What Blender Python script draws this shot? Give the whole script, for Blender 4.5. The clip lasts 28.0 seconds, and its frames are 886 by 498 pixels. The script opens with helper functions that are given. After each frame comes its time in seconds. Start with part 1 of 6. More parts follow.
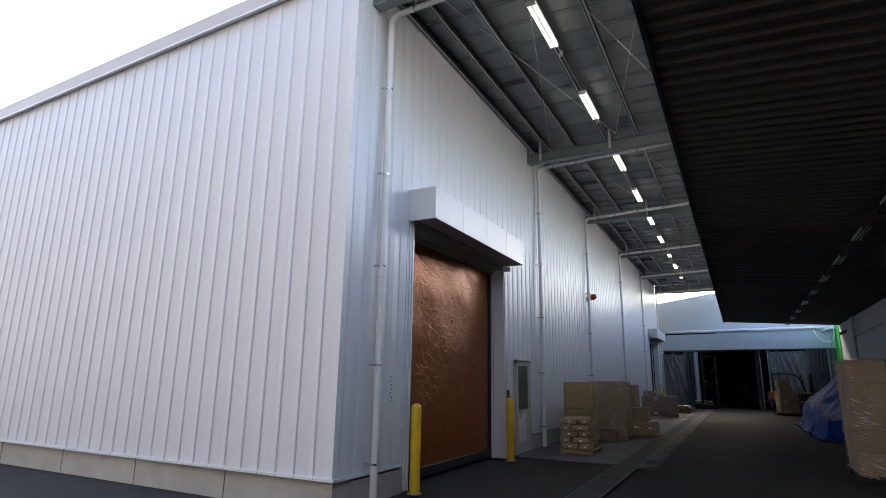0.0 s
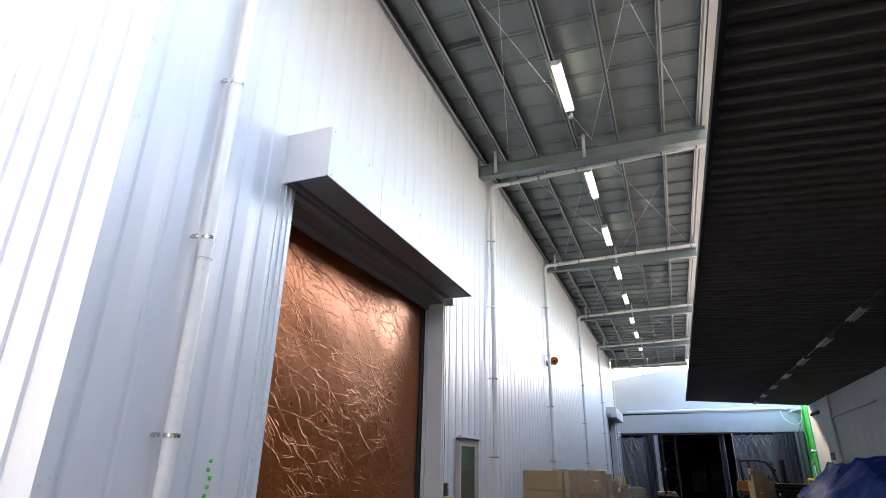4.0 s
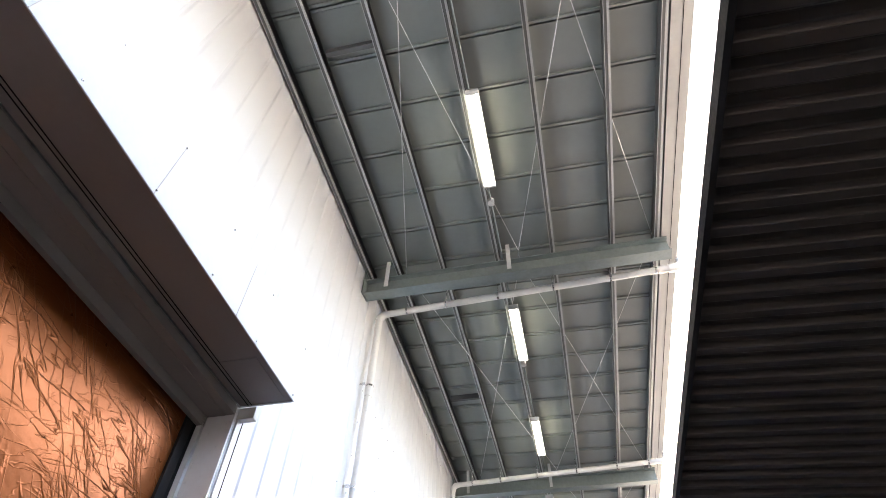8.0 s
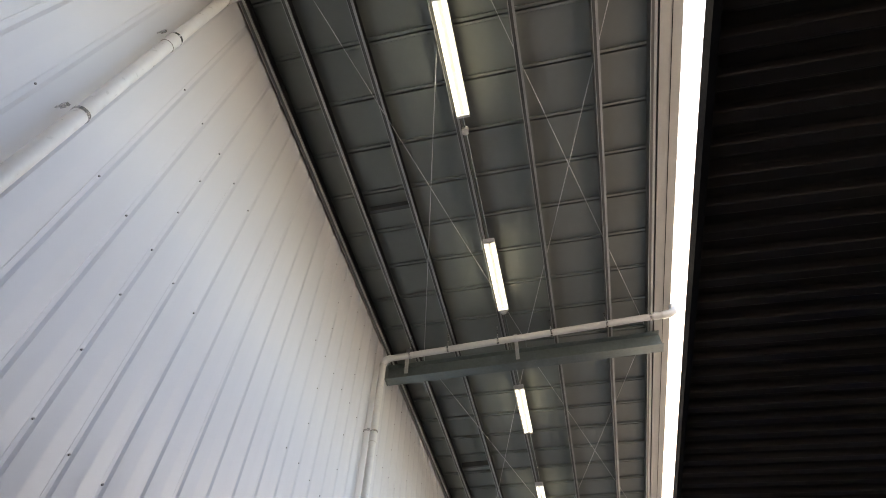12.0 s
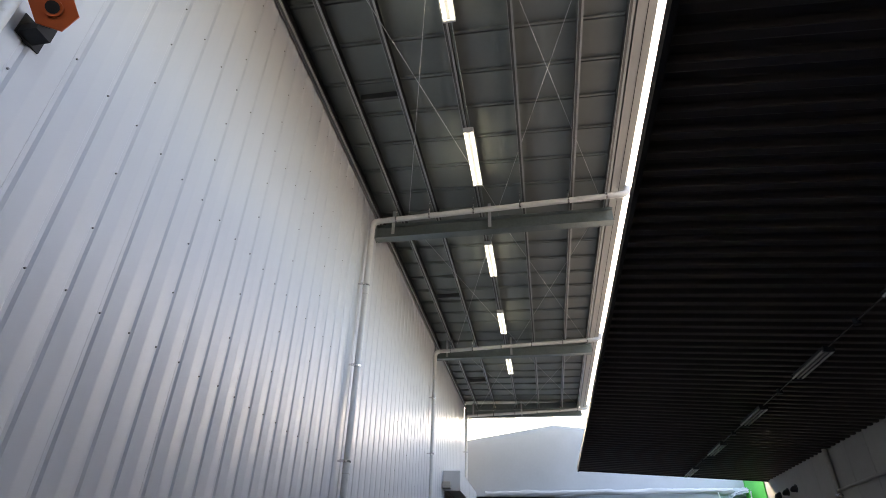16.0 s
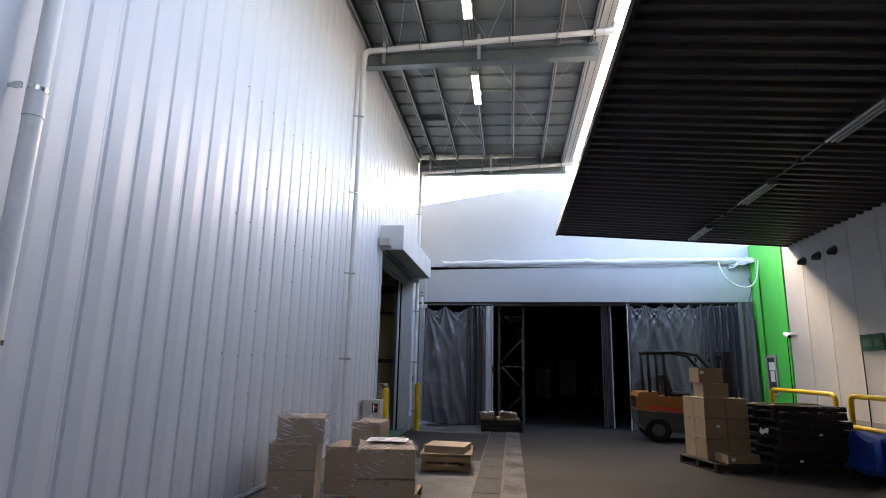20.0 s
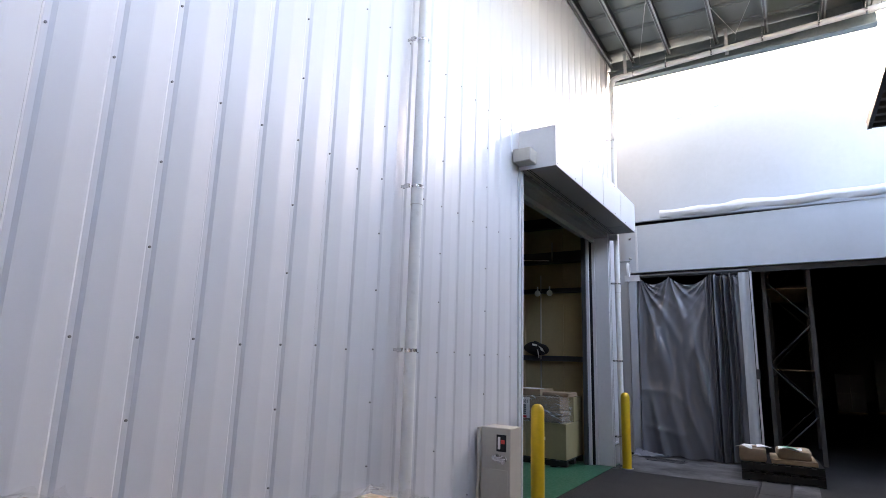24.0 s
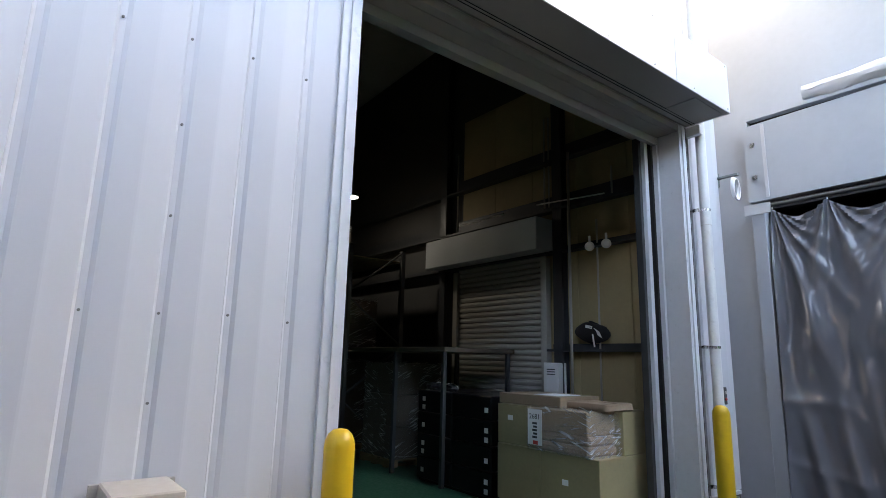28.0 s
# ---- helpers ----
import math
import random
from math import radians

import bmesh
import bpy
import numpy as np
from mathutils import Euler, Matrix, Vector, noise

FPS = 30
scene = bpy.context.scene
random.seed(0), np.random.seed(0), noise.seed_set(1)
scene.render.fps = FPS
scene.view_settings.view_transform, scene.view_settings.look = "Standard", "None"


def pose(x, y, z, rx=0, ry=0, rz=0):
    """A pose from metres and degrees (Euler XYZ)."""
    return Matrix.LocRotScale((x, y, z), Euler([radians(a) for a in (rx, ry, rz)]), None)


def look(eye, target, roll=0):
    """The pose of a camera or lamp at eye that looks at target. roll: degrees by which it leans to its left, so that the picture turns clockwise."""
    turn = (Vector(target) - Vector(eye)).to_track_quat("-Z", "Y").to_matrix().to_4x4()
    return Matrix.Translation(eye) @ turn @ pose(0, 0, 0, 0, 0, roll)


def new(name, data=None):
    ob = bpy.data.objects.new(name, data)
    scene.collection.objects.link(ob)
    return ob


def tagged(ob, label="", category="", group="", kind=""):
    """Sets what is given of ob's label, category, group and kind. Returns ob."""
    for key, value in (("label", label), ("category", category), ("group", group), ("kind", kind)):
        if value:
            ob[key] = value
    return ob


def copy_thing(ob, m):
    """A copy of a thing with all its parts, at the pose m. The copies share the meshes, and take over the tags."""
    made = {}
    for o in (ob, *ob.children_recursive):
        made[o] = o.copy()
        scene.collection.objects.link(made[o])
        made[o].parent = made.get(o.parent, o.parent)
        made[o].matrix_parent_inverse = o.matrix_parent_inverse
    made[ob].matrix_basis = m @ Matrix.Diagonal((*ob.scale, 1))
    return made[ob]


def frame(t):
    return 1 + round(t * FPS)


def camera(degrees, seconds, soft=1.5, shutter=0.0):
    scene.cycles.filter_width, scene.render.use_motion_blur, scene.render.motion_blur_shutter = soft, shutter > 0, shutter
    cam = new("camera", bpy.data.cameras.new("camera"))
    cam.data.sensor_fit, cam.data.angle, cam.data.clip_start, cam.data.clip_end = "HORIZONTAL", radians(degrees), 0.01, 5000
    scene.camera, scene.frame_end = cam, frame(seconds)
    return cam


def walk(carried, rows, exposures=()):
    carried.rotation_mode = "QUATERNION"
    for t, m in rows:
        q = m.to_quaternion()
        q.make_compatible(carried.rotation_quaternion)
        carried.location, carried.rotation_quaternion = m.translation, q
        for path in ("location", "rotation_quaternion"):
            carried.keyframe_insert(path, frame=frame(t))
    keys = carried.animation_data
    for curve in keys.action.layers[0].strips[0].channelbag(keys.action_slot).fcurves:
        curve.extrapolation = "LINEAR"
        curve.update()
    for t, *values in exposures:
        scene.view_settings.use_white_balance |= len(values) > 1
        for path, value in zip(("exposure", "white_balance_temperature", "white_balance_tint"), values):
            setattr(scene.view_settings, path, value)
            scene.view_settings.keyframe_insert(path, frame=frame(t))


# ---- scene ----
cam = camera(77.2, 28.0, 0.9)
PATH = [
    (0, (4.288, -6.727, 1.533), (3.381, -5.002, 1.986), 0.9),
    (0.5, (4.024, -6.303, 1.499), (3.125, -4.575, 1.954), 0.6),
    (1, (3.863, -5.875, 1.519), (2.979, -4.14, 1.975), 0.8),
    (1.5, (3.676, -5.454, 1.518), (2.799, -3.715, 1.975), 0.9),
    (2, (3.512, -5.03, 1.517), (2.644, -3.288, 1.977), 0.7),
    (2.5, (3.385, -4.586, 1.552), (2.542, -2.834, 2.022), 0.8),
    (3, (3.238, -4.166, 1.547), (2.435, -2.414, 2.079), 0.9),
    (3.5, (3.14, -3.754, 1.542), (2.385, -2.011, 2.167), 1.1),
    (5.5, (2.555, -1.76, 1.57), (2.031, -0.132, 2.607), 1.0),
    (6, (2.506, -1.266, 1.542), (2.028, 0.307, 2.681), 1.2),
    (6.5, (2.487, -0.701, 1.528), (2.059, 0.806, 2.771), 1.4),
    (7, (2.481, -0.172, 1.533), (2.089, 1.256, 2.877), 1.6),
    (7.5, (2.442, 0.353, 1.513), (2.092, 1.7, 2.95), 1.8),
    (8, (2.411, 0.902, 1.467), (2.092, 2.165, 2.984), 2.3),
    (8.5, (2.36, 1.491, 1.435), (2.046, 2.747, 2.959), 2.3),
    (9, (2.343, 2.124, 1.492), (2.043, 3.373, 3.025), 2.1),
    (9.5, (2.34, 2.7, 1.483), (2.041, 3.939, 3.024), 2.1),
    (10, (2.346, 3.262, 1.45), (2.051, 4.492, 3.0), 2.0),
    (10.5, (2.399, 3.864, 1.433), (2.091, 5.08, 2.99), 2.7),
    (11, (2.422, 4.425, 1.474), (2.106, 5.631, 3.038), 3.1),
    (11.5, (2.443, 5.031, 1.448), (2.142, 6.223, 3.025), 2.2),
    (13.5, (2.611, 7.242, 1.493), (2.293, 8.542, 2.979), 2.3),
    (14, (2.689, 7.843, 1.425), (2.365, 9.197, 2.862), 2.2),
    (14.5, (2.715, 8.425, 1.472), (2.383, 9.847, 2.838), 2.2),
    (15, (2.745, 9.003, 1.486), (2.410, 10.507, 2.761), 2.3),
    (15.5, (2.745, 9.613, 1.459), (2.412, 11.194, 2.637), 2.2),
    (16, (2.690, 10.251, 1.55), (2.385, 11.923, 2.604), 1.6),
    (16.5, (2.720, 10.868, 1.55), (2.414, 12.608, 2.487), 1.8),
    (17, (2.704, 11.502, 1.621), (2.410, 13.303, 2.44), 1.8),
    (17.5, (2.685, 12.14, 1.624), (2.406, 13.99, 2.33), 1.6),
    (18, (2.667, 12.795, 1.6), (2.4, 14.688, 2.186), 1.5),
    (18.5, (2.658, 13.415, 1.555), (2.401, 15.342, 2.023), 1.5),
    (19, (2.617, 14.053, 1.529), (2.377, 15.996, 1.937), 1.3),
    (19.5, (2.601, 14.658, 1.605), (2.36, 16.6, 2.015), 1.3),
    (20, (2.607, 15.258, 1.627), (2.364, 17.2, 2.036), 1.3),
    (20.5, (2.628, 15.896, 1.615), (2.353, 17.834, 2.026), 1.2),
    (21, (2.597, 16.509, 1.63), (2.193, 18.425, 2.039), 1.0),
    (21.5, (2.619, 17.052, 1.628), (1.998, 18.909, 2.037), 0.8),
    (22, (2.639, 17.593, 1.638), (1.822, 19.374, 2.039), 1.0),
    (22.5, (2.728, 18.172, 1.622), (1.816, 19.908, 2.017), 1.2),
    (24.5, (2.624, 20.683, 1.626), (1.526, 22.308, 2.017), 1.8),
    (25, (2.622, 21.228, 1.606), (1.454, 22.804, 2.0), 1.7),
    (25.5, (2.622, 21.807, 1.583), (1.388, 23.331, 1.975), 1.8),
    (26, (2.589, 22.382, 1.573), (1.31, 23.868, 1.969), 1.7),
    (26.5, (2.597, 22.901, 1.579), (1.242, 24.318, 1.976), 1.5),
    (27, (2.665, 23.44, 1.571), (1.228, 24.774, 1.961), 1.6),
    (27.5, (2.683, 24.037, 1.532), (1.182, 25.299, 1.926), 1.4),
    (28, (2.676, 24.604, 1.507), (1.13, 25.811, 1.9), 1.4),
]
EXPOSURES = [
    (0.0, 3.45, 6800.0, 6.0), (3.0, 3.95, 6950.0, 5.0), (5.5, 5.45, 7600.0, 11.0), (8.0, 5.25, 7600.0, 10.0), (9.0, 4.5, 8300.0, 9.0), (10.0, 4.1, 8800.0, 10.0), (11.0, 4.05, 8700.0, 10.0), (14.0, 4.05, 8300.0, 10.0), (16.0, 3.85, 8000.0, 10.0), (17.0, 3.85, 7900.0, 11.0), (18.0, 4.05, 7600.0, 12.0), (19.0, 4.45, 7600.0, 13.0), (20.0, 4.5, 7500.0, 13.0), (22.0, 4.9, 7700.0, 14.0), (25.0, 5.1, 7800.0, 15.0), (28.0, 5.3, 7900.0, 11.0),
]
walk(cam, [(t, look(eye, target, roll)) for t, eye, target, roll in PATH], EXPOSURES)

# ---- light ----
SUN_ELEVATION, SUN_TURN = radians(38), radians(344)
world = bpy.data.worlds.new("sky_world")
scene.world = world
world.use_nodes = True
sky = world.node_tree.nodes.new("ShaderNodeTexSky")
sky.sky_type, sky.sun_disc = "NISHITA", False
sky.sun_elevation, sky.sun_rotation = SUN_ELEVATION, SUN_TURN
sky.air_density, sky.dust_density, sky.ozone_density = 0.8, 5.0, 0.6
back = world.node_tree.nodes["Background"]
back.inputs["Strength"].default_value = 0.14
world.node_tree.links.new(sky.outputs[0], back.inputs["Color"])
sun = new("sun", bpy.data.lights.new("sun", "SUN"))
sun.data.energy, sun.data.angle, sun.data.color = 0.03, radians(35), (1.0, 0.98, 0.95)
sun.matrix_world = look((0, 0, 40), (-math.sin(SUN_TURN) * 40 * math.cos(SUN_ELEVATION), -math.cos(SUN_TURN) * 40 * math.cos(SUN_ELEVATION), 40 - 40 * math.sin(SUN_ELEVATION)))

# ---- materials ----


def material(name, colour, rough=0.5, metal=0.0, grain=0.0, grain_size=30.0, stain=0.0, stain_size=1.2, bump=0.0, stretch=(1, 1, 1), vary=0.0, spec=0.5, colour2=None, gloss_vary=0.08):
    """A surface with fine grain, larger stains, bump and, by object, a little random shade."""
    m = bpy.data.materials.new(name)
    m.use_nodes = True
    nt = m.node_tree
    nd, ln = nt.nodes, nt.links
    bsdf = nd["Principled BSDF"]
    bsdf.inputs["Roughness"].default_value = rough
    bsdf.inputs["Metallic"].default_value = metal
    bsdf.inputs["Specular IOR Level"].default_value = spec
    bsdf.inputs["Base Color"].default_value = (*colour, 1)
    co = nd.new("ShaderNodeTexCoord")
    mp = nd.new("ShaderNodeMapping")
    mp.inputs["Scale"].default_value = stretch
    ln.new(co.outputs["Object"], mp.inputs["Vector"])
    fine = nd.new("ShaderNodeTexNoise")
    fine.inputs["Scale"].default_value, fine.inputs["Detail"].default_value = grain_size, 5
    ln.new(mp.outputs[0], fine.inputs["Vector"])
    big = nd.new("ShaderNodeTexNoise")
    big.inputs["Scale"].default_value, big.inputs["Detail"].default_value = stain_size, 6
    big.inputs["Roughness"].default_value = 0.65
    ln.new(mp.outputs[0], big.inputs["Vector"])

    def ramp(src, low, high, a=0.3, b=0.7):
        r = nd.new("ShaderNodeMapRange")
        r.inputs["From Min"].default_value, r.inputs["From Max"].default_value = a, b
        r.inputs["To Min"].default_value, r.inputs["To Max"].default_value = low, high
        ln.new(src, r.inputs["Value"])
        return r.outputs[0]

    def times(a, b):
        n = nd.new("ShaderNodeMath")
        n.operation = "MULTIPLY"
        ln.new(a, n.inputs[0])
        ln.new(b, n.inputs[1])
        return n.outputs[0]
    f = times(ramp(fine.outputs["Fac"], 1 - grain, 1 + grain), ramp(big.outputs["Fac"], 1 - stain, 1 + stain * 0.5))
    if vary:
        oi = nd.new("ShaderNodeObjectInfo")
        f = times(f, ramp(oi.outputs["Random"], 1 - vary, 1 + vary, 0, 1))
    mix = nd.new("ShaderNodeMix")
    mix.data_type = "RGBA"
    mix.inputs["A"].default_value = (*colour, 1)
    mix.inputs["B"].default_value = (*(colour2 or colour), 1)
    ln.new(ramp(big.outputs["Fac"], 0, 1, 0.42, 0.62), mix.inputs["Factor"])
    sc = nd.new("ShaderNodeVectorMath")
    sc.operation = "SCALE"
    ln.new(mix.outputs["Result"], sc.inputs[0])
    ln.new(f, sc.inputs["Scale"])
    ln.new(sc.outputs[0], bsdf.inputs["Base Color"])
    ln.new(ramp(fine.outputs["Fac"], max(0.02, rough - gloss_vary), min(1, rough + gloss_vary)), bsdf.inputs["Roughness"])
    if bump:
        bp = nd.new("ShaderNodeBump")
        bp.inputs["Strength"].default_value, bp.inputs["Distance"].default_value = bump, 0.01
        ln.new(fine.outputs["Fac"], bp.inputs["Height"])
        ln.new(bp.outputs[0], bsdf.inputs["Normal"])
    return m


SIDING = material("white_coated_steel", (0.56, 0.575, 0.605), 0.39, 0.0, 0.004, 2.0, 0.02, 0.5, 0.0, (2, 2, 0.4), vary=0.008, gloss_vary=0.02)
TRIM = material("white_steel_trim", (0.58, 0.60, 0.63), 0.34, 0.0, 0.02, 20, 0.04, 1.5)
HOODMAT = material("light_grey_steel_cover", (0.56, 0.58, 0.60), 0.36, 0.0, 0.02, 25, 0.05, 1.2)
# Greyer than hood and trim: the shade underneath is put into this colour.
SOFFIT = material("shade_toned_underside_steel", (0.29, 0.285, 0.285), 0.6, 0.0, 0.03, 25, 0.06, 1.2)
CONCRETE = material("grey_concrete", (0.34, 0.33, 0.31), 0.85, 0.0, 0.10, 55, 0.20, 1.1, 0.25)
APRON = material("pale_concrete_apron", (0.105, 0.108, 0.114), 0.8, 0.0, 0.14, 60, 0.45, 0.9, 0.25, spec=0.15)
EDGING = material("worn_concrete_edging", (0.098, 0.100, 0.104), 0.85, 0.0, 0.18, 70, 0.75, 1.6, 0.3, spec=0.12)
ASPHALT = material("worn_asphalt", (0.036, 0.036, 0.0375), 0.85, 0.0, 0.35, 120, 0.30, 0.45, 0.5, spec=0.08)
STEELPLATE = material("dull_channel_cover", (0.052, 0.053, 0.056), 0.8, 0.0, 0.15, 50, 0.4, 2.0, 0.1, vary=0.08, spec=0.12)
GALV = material("galvanised_steel", (0.225, 0.27, 0.27), 0.40, 0.5, 0.08, 24, 0.14, 3.5, 0.03, vary=0.05)
ZINC = material("bright_zinc_strap", (0.60, 0.63, 0.64), 0.4, 0.2, 0.06, 24, 0.1, 3)
# Two purlin tones: web shade painted dark, light on the lips painted pale.
PURLIN = material("shaded_galvanised_purlin", (0.12, 0.125, 0.125), 0.4, 0.3, 0.06, 24, 0.12, 2.5)
LIP_GLINT = material("lit_lip_galvanised", (0.46, 0.49, 0.49), 0.4, 0.3, 0.06, 24, 0.12, 2.5)
DECK = material("grey_roof_deck_underside", (0.28, 0.312, 0.298), 0.6, 0.1, 0.03, 12, 0.09, 0.8, 0.02)
ROOFTOP = material("grey_roof_sheet", (0.45, 0.46, 0.47), 0.5, 0.2, 0.04, 20, 0.12, 0.8)
PVC = material("ivory_grey_plastic_pipe", (0.66, 0.67, 0.665), 0.34, 0.0, 0.02, 20, 0.07, 2.5)
STAINLESS = material("stainless_band", (0.6, 0.6, 0.6), 0.25, 0.9, 0.05, 40, 0.05, 3)
BROWN = material("dark_brown_corrugated_steel", (0.062, 0.051, 0.046), 0.5, 0.1, 0.06, 20, 0.25, 0.8, 0.02)
BLACKSTEEL = material("black_steel", (0.02, 0.02, 0.022), 0.55, 0.0, 0.08, 30, 0.15, 2, spec=0.25)
BLACKPLASTIC = material("black_plastic", (0.018, 0.017, 0.017), 0.62, 0.0, 0.10, 30, 0.15, 2, vary=0.15, spec=0.25)
RUBBER = material("black_rubber", (0.018, 0.018, 0.018), 0.85, 0.0, 0.1, 40, 0.2, 3, 0.1, spec=0.15)
YELLOW = material("yellow_paint", (0.62, 0.40, 0.015), 0.42, 0.0, 0.04, 25, 0.14, 3)
CREAM = material("cream_wall_panel", (0.52, 0.50, 0.45), 0.6, 0.0, 0.03, 20, 0.12, 0.7, 0.03, vary=0.03)
GREEN = material("bright_green_sheet", (0.06, 0.56, 0.08), 0.5, 0.0, 0.03, 16, 0.14, 1.0, 0.03)
MEMBRANE = material("pale_grey_membrane", (0.42, 0.46, 0.50), 0.5, 0.0, 0.02, 12, 0.09, 0.5, 0.02)
CURTAIN = material("grey_vinyl_curtain", (0.13, 0.137, 0.155), 0.20, 0.0, 0.0, 1.5, 0.05, 0.9, 0.0)
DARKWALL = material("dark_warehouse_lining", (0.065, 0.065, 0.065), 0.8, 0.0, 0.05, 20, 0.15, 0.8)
TANWALL = material("tan_board_lining", (0.40, 0.315, 0.17), 0.7, 0.0, 0.04, 25, 0.12, 0.9, 0.03, vary=0.04)
GREENFLOOR = material("green_painted_floor", (0.03, 0.14, 0.08), 0.4, 0.0, 0.08, 30, 0.2, 1.0, 0.05)
CARD = material("brown_cardboard", (0.28, 0.203, 0.13), 0.75, 0.0, 0.05, 35, 0.10, 2.0, 0.05, vary=0.10)
TAPE = material("brown_packing_tape", (0.25, 0.175, 0.10), 0.3, 0.0, 0.03, 30, 0.06, 3)
KRAFT = material("kraft_paper", (0.28, 0.20, 0.135), 0.7, 0.0, 0.08, 22, 0.14, 4, 0.2, vary=0.08)
WOOD = material("pallet_wood", (0.27, 0.18, 0.095), 0.75, 0.0, 0.15, 18, 0.25, 2.5, 0.15, (1, 6, 6), vary=0.15)
TARP = material("blue_tarpaulin", (0.012, 0.040, 0.21), 0.55, 0.0, 0.05, 60, 0.14, 2.0, 0.12, spec=0.06)
WHITE = material("white_paper", (0.75, 0.75, 0.74), 0.7, 0.0, 0.02, 30, 0.03, 2)
RED = material("red_print", (0.55, 0.05, 0.04), 0.6)
ORANGE = material("orange_plastic_horn", (0.50, 0.09, 0.018), 0.4, 0.0, 0.03, 30, 0.08, 3)
FORKORANGE = material("orange_truck_paint", (0.34, 0.12, 0.022), 0.4, 0.0, 0.04, 30, 0.15, 2)
DARKGREY = material("dark_grey_paint", (0.045, 0.048, 0.052), 0.5, 0.1, 0.05, 30, 0.15, 2)
GREYPAINT = material("warm_grey_paint", (0.42, 0.40, 0.36), 0.45, 0.0, 0.03, 30, 0.06, 2)


def lamp_material(name, colour, strength):
    m = bpy.data.materials.new(name)
    m.use_nodes = True
    b = m.node_tree.nodes["Principled BSDF"]
    b.inputs["Base Color"].default_value = (*colour, 1)
    b.inputs["Emission Color"].default_value = (*colour, 1)
    b.inputs["Emission Strength"].default_value = strength
    return m


def glassy(name, tint, rough, alpha):
    """Thin clear film or glass: glossy coat over a see-through sheet."""
    m = bpy.data.materials.new(name)
    m.use_nodes = True
    nt = m.node_tree
    b = nt.nodes["Principled BSDF"]
    b.inputs["Base Color"].default_value = (*tint, 1)
    b.inputs["Roughness"].default_value = rough
    b.inputs["Alpha"].default_value = alpha
    return m


TUBE = lamp_material("lit_fluorescent_tube", (1.0, 0.98, 0.86), 0.4)
TUBEOFF = material("unlit_tube", (0.55, 0.55, 0.52), 0.3)
FILM = glassy("stretch_wrap_film", (0.86, 0.85, 0.84), 0.16, 0.20)


def streaky_film(m):
    """Patches of fine stretched creases, their highlights painted as pale opaque streaks, in a film that is otherwise
    clear.
    """
    nd, ln = m.node_tree.nodes, m.node_tree.links
    co = nd.new("ShaderNodeTexCoord")

    def field(turn, scale, low, high, top):
        mp = nd.new("ShaderNodeMapping")
        mp.vector_type = "TEXTURE"
        mp.inputs["Rotation"].default_value, mp.inputs["Scale"].default_value = turn, scale
        ln.new(co.outputs["Object"], mp.inputs[0])
        ns = nd.new("ShaderNodeTexNoise")
        ns.inputs["Scale"].default_value, ns.inputs["Detail"].default_value, ns.inputs["Distortion"].default_value = 1.0, 2.0, 0.2
        ln.new(mp.outputs[0], ns.inputs["Vector"])
        mr = nd.new("ShaderNodeMapRange")
        mr.interpolation_type = "SMOOTHSTEP"
        mr.inputs["From Min"].default_value, mr.inputs["From Max"].default_value = low, high
        mr.inputs["To Min"].default_value, mr.inputs["To Max"].default_value = 0.0, top
        ln.new(ns.outputs["Fac"], mr.inputs[0])
        return mr.outputs[0]

    def maths(op, a, b):
        n = nd.new("ShaderNodeMath")
        n.operation = op
        for k, src in enumerate((a, b)):
            if isinstance(src, float):
                n.inputs[k].default_value = src
            else:
                ln.new(src, n.inputs[k])
        return n.outputs[0]
    lines = maths("ADD", field((0.42, 0.38, 0.0), (0.28, 0.28, 0.016), 0.54, 0.66, 0.52), field((-0.12, -0.15, 0.3), (0.30, 0.30, 0.018), 0.56, 0.70, 0.36))
    patchy = maths("MULTIPLY", lines, field((0, 0, 0.4), (0.30, 0.30, 0.38), 0.40, 0.56, 1.0))
    ln.new(maths("ADD", patchy, 0.06), nd["Principled BSDF"].inputs["Alpha"])
    bp = nd.new("ShaderNodeBump")
    bp.inputs["Strength"].default_value, bp.inputs["Distance"].default_value = 0.8, 0.02
    ln.new(lines, bp.inputs["Height"])
    ln.new(bp.outputs[0], nd["Principled BSDF"].inputs["Normal"])


streaky_film(FILM)
GLASS = glassy("dim_window_glass", (0.05, 0.07, 0.06), 0.12, 0.92)


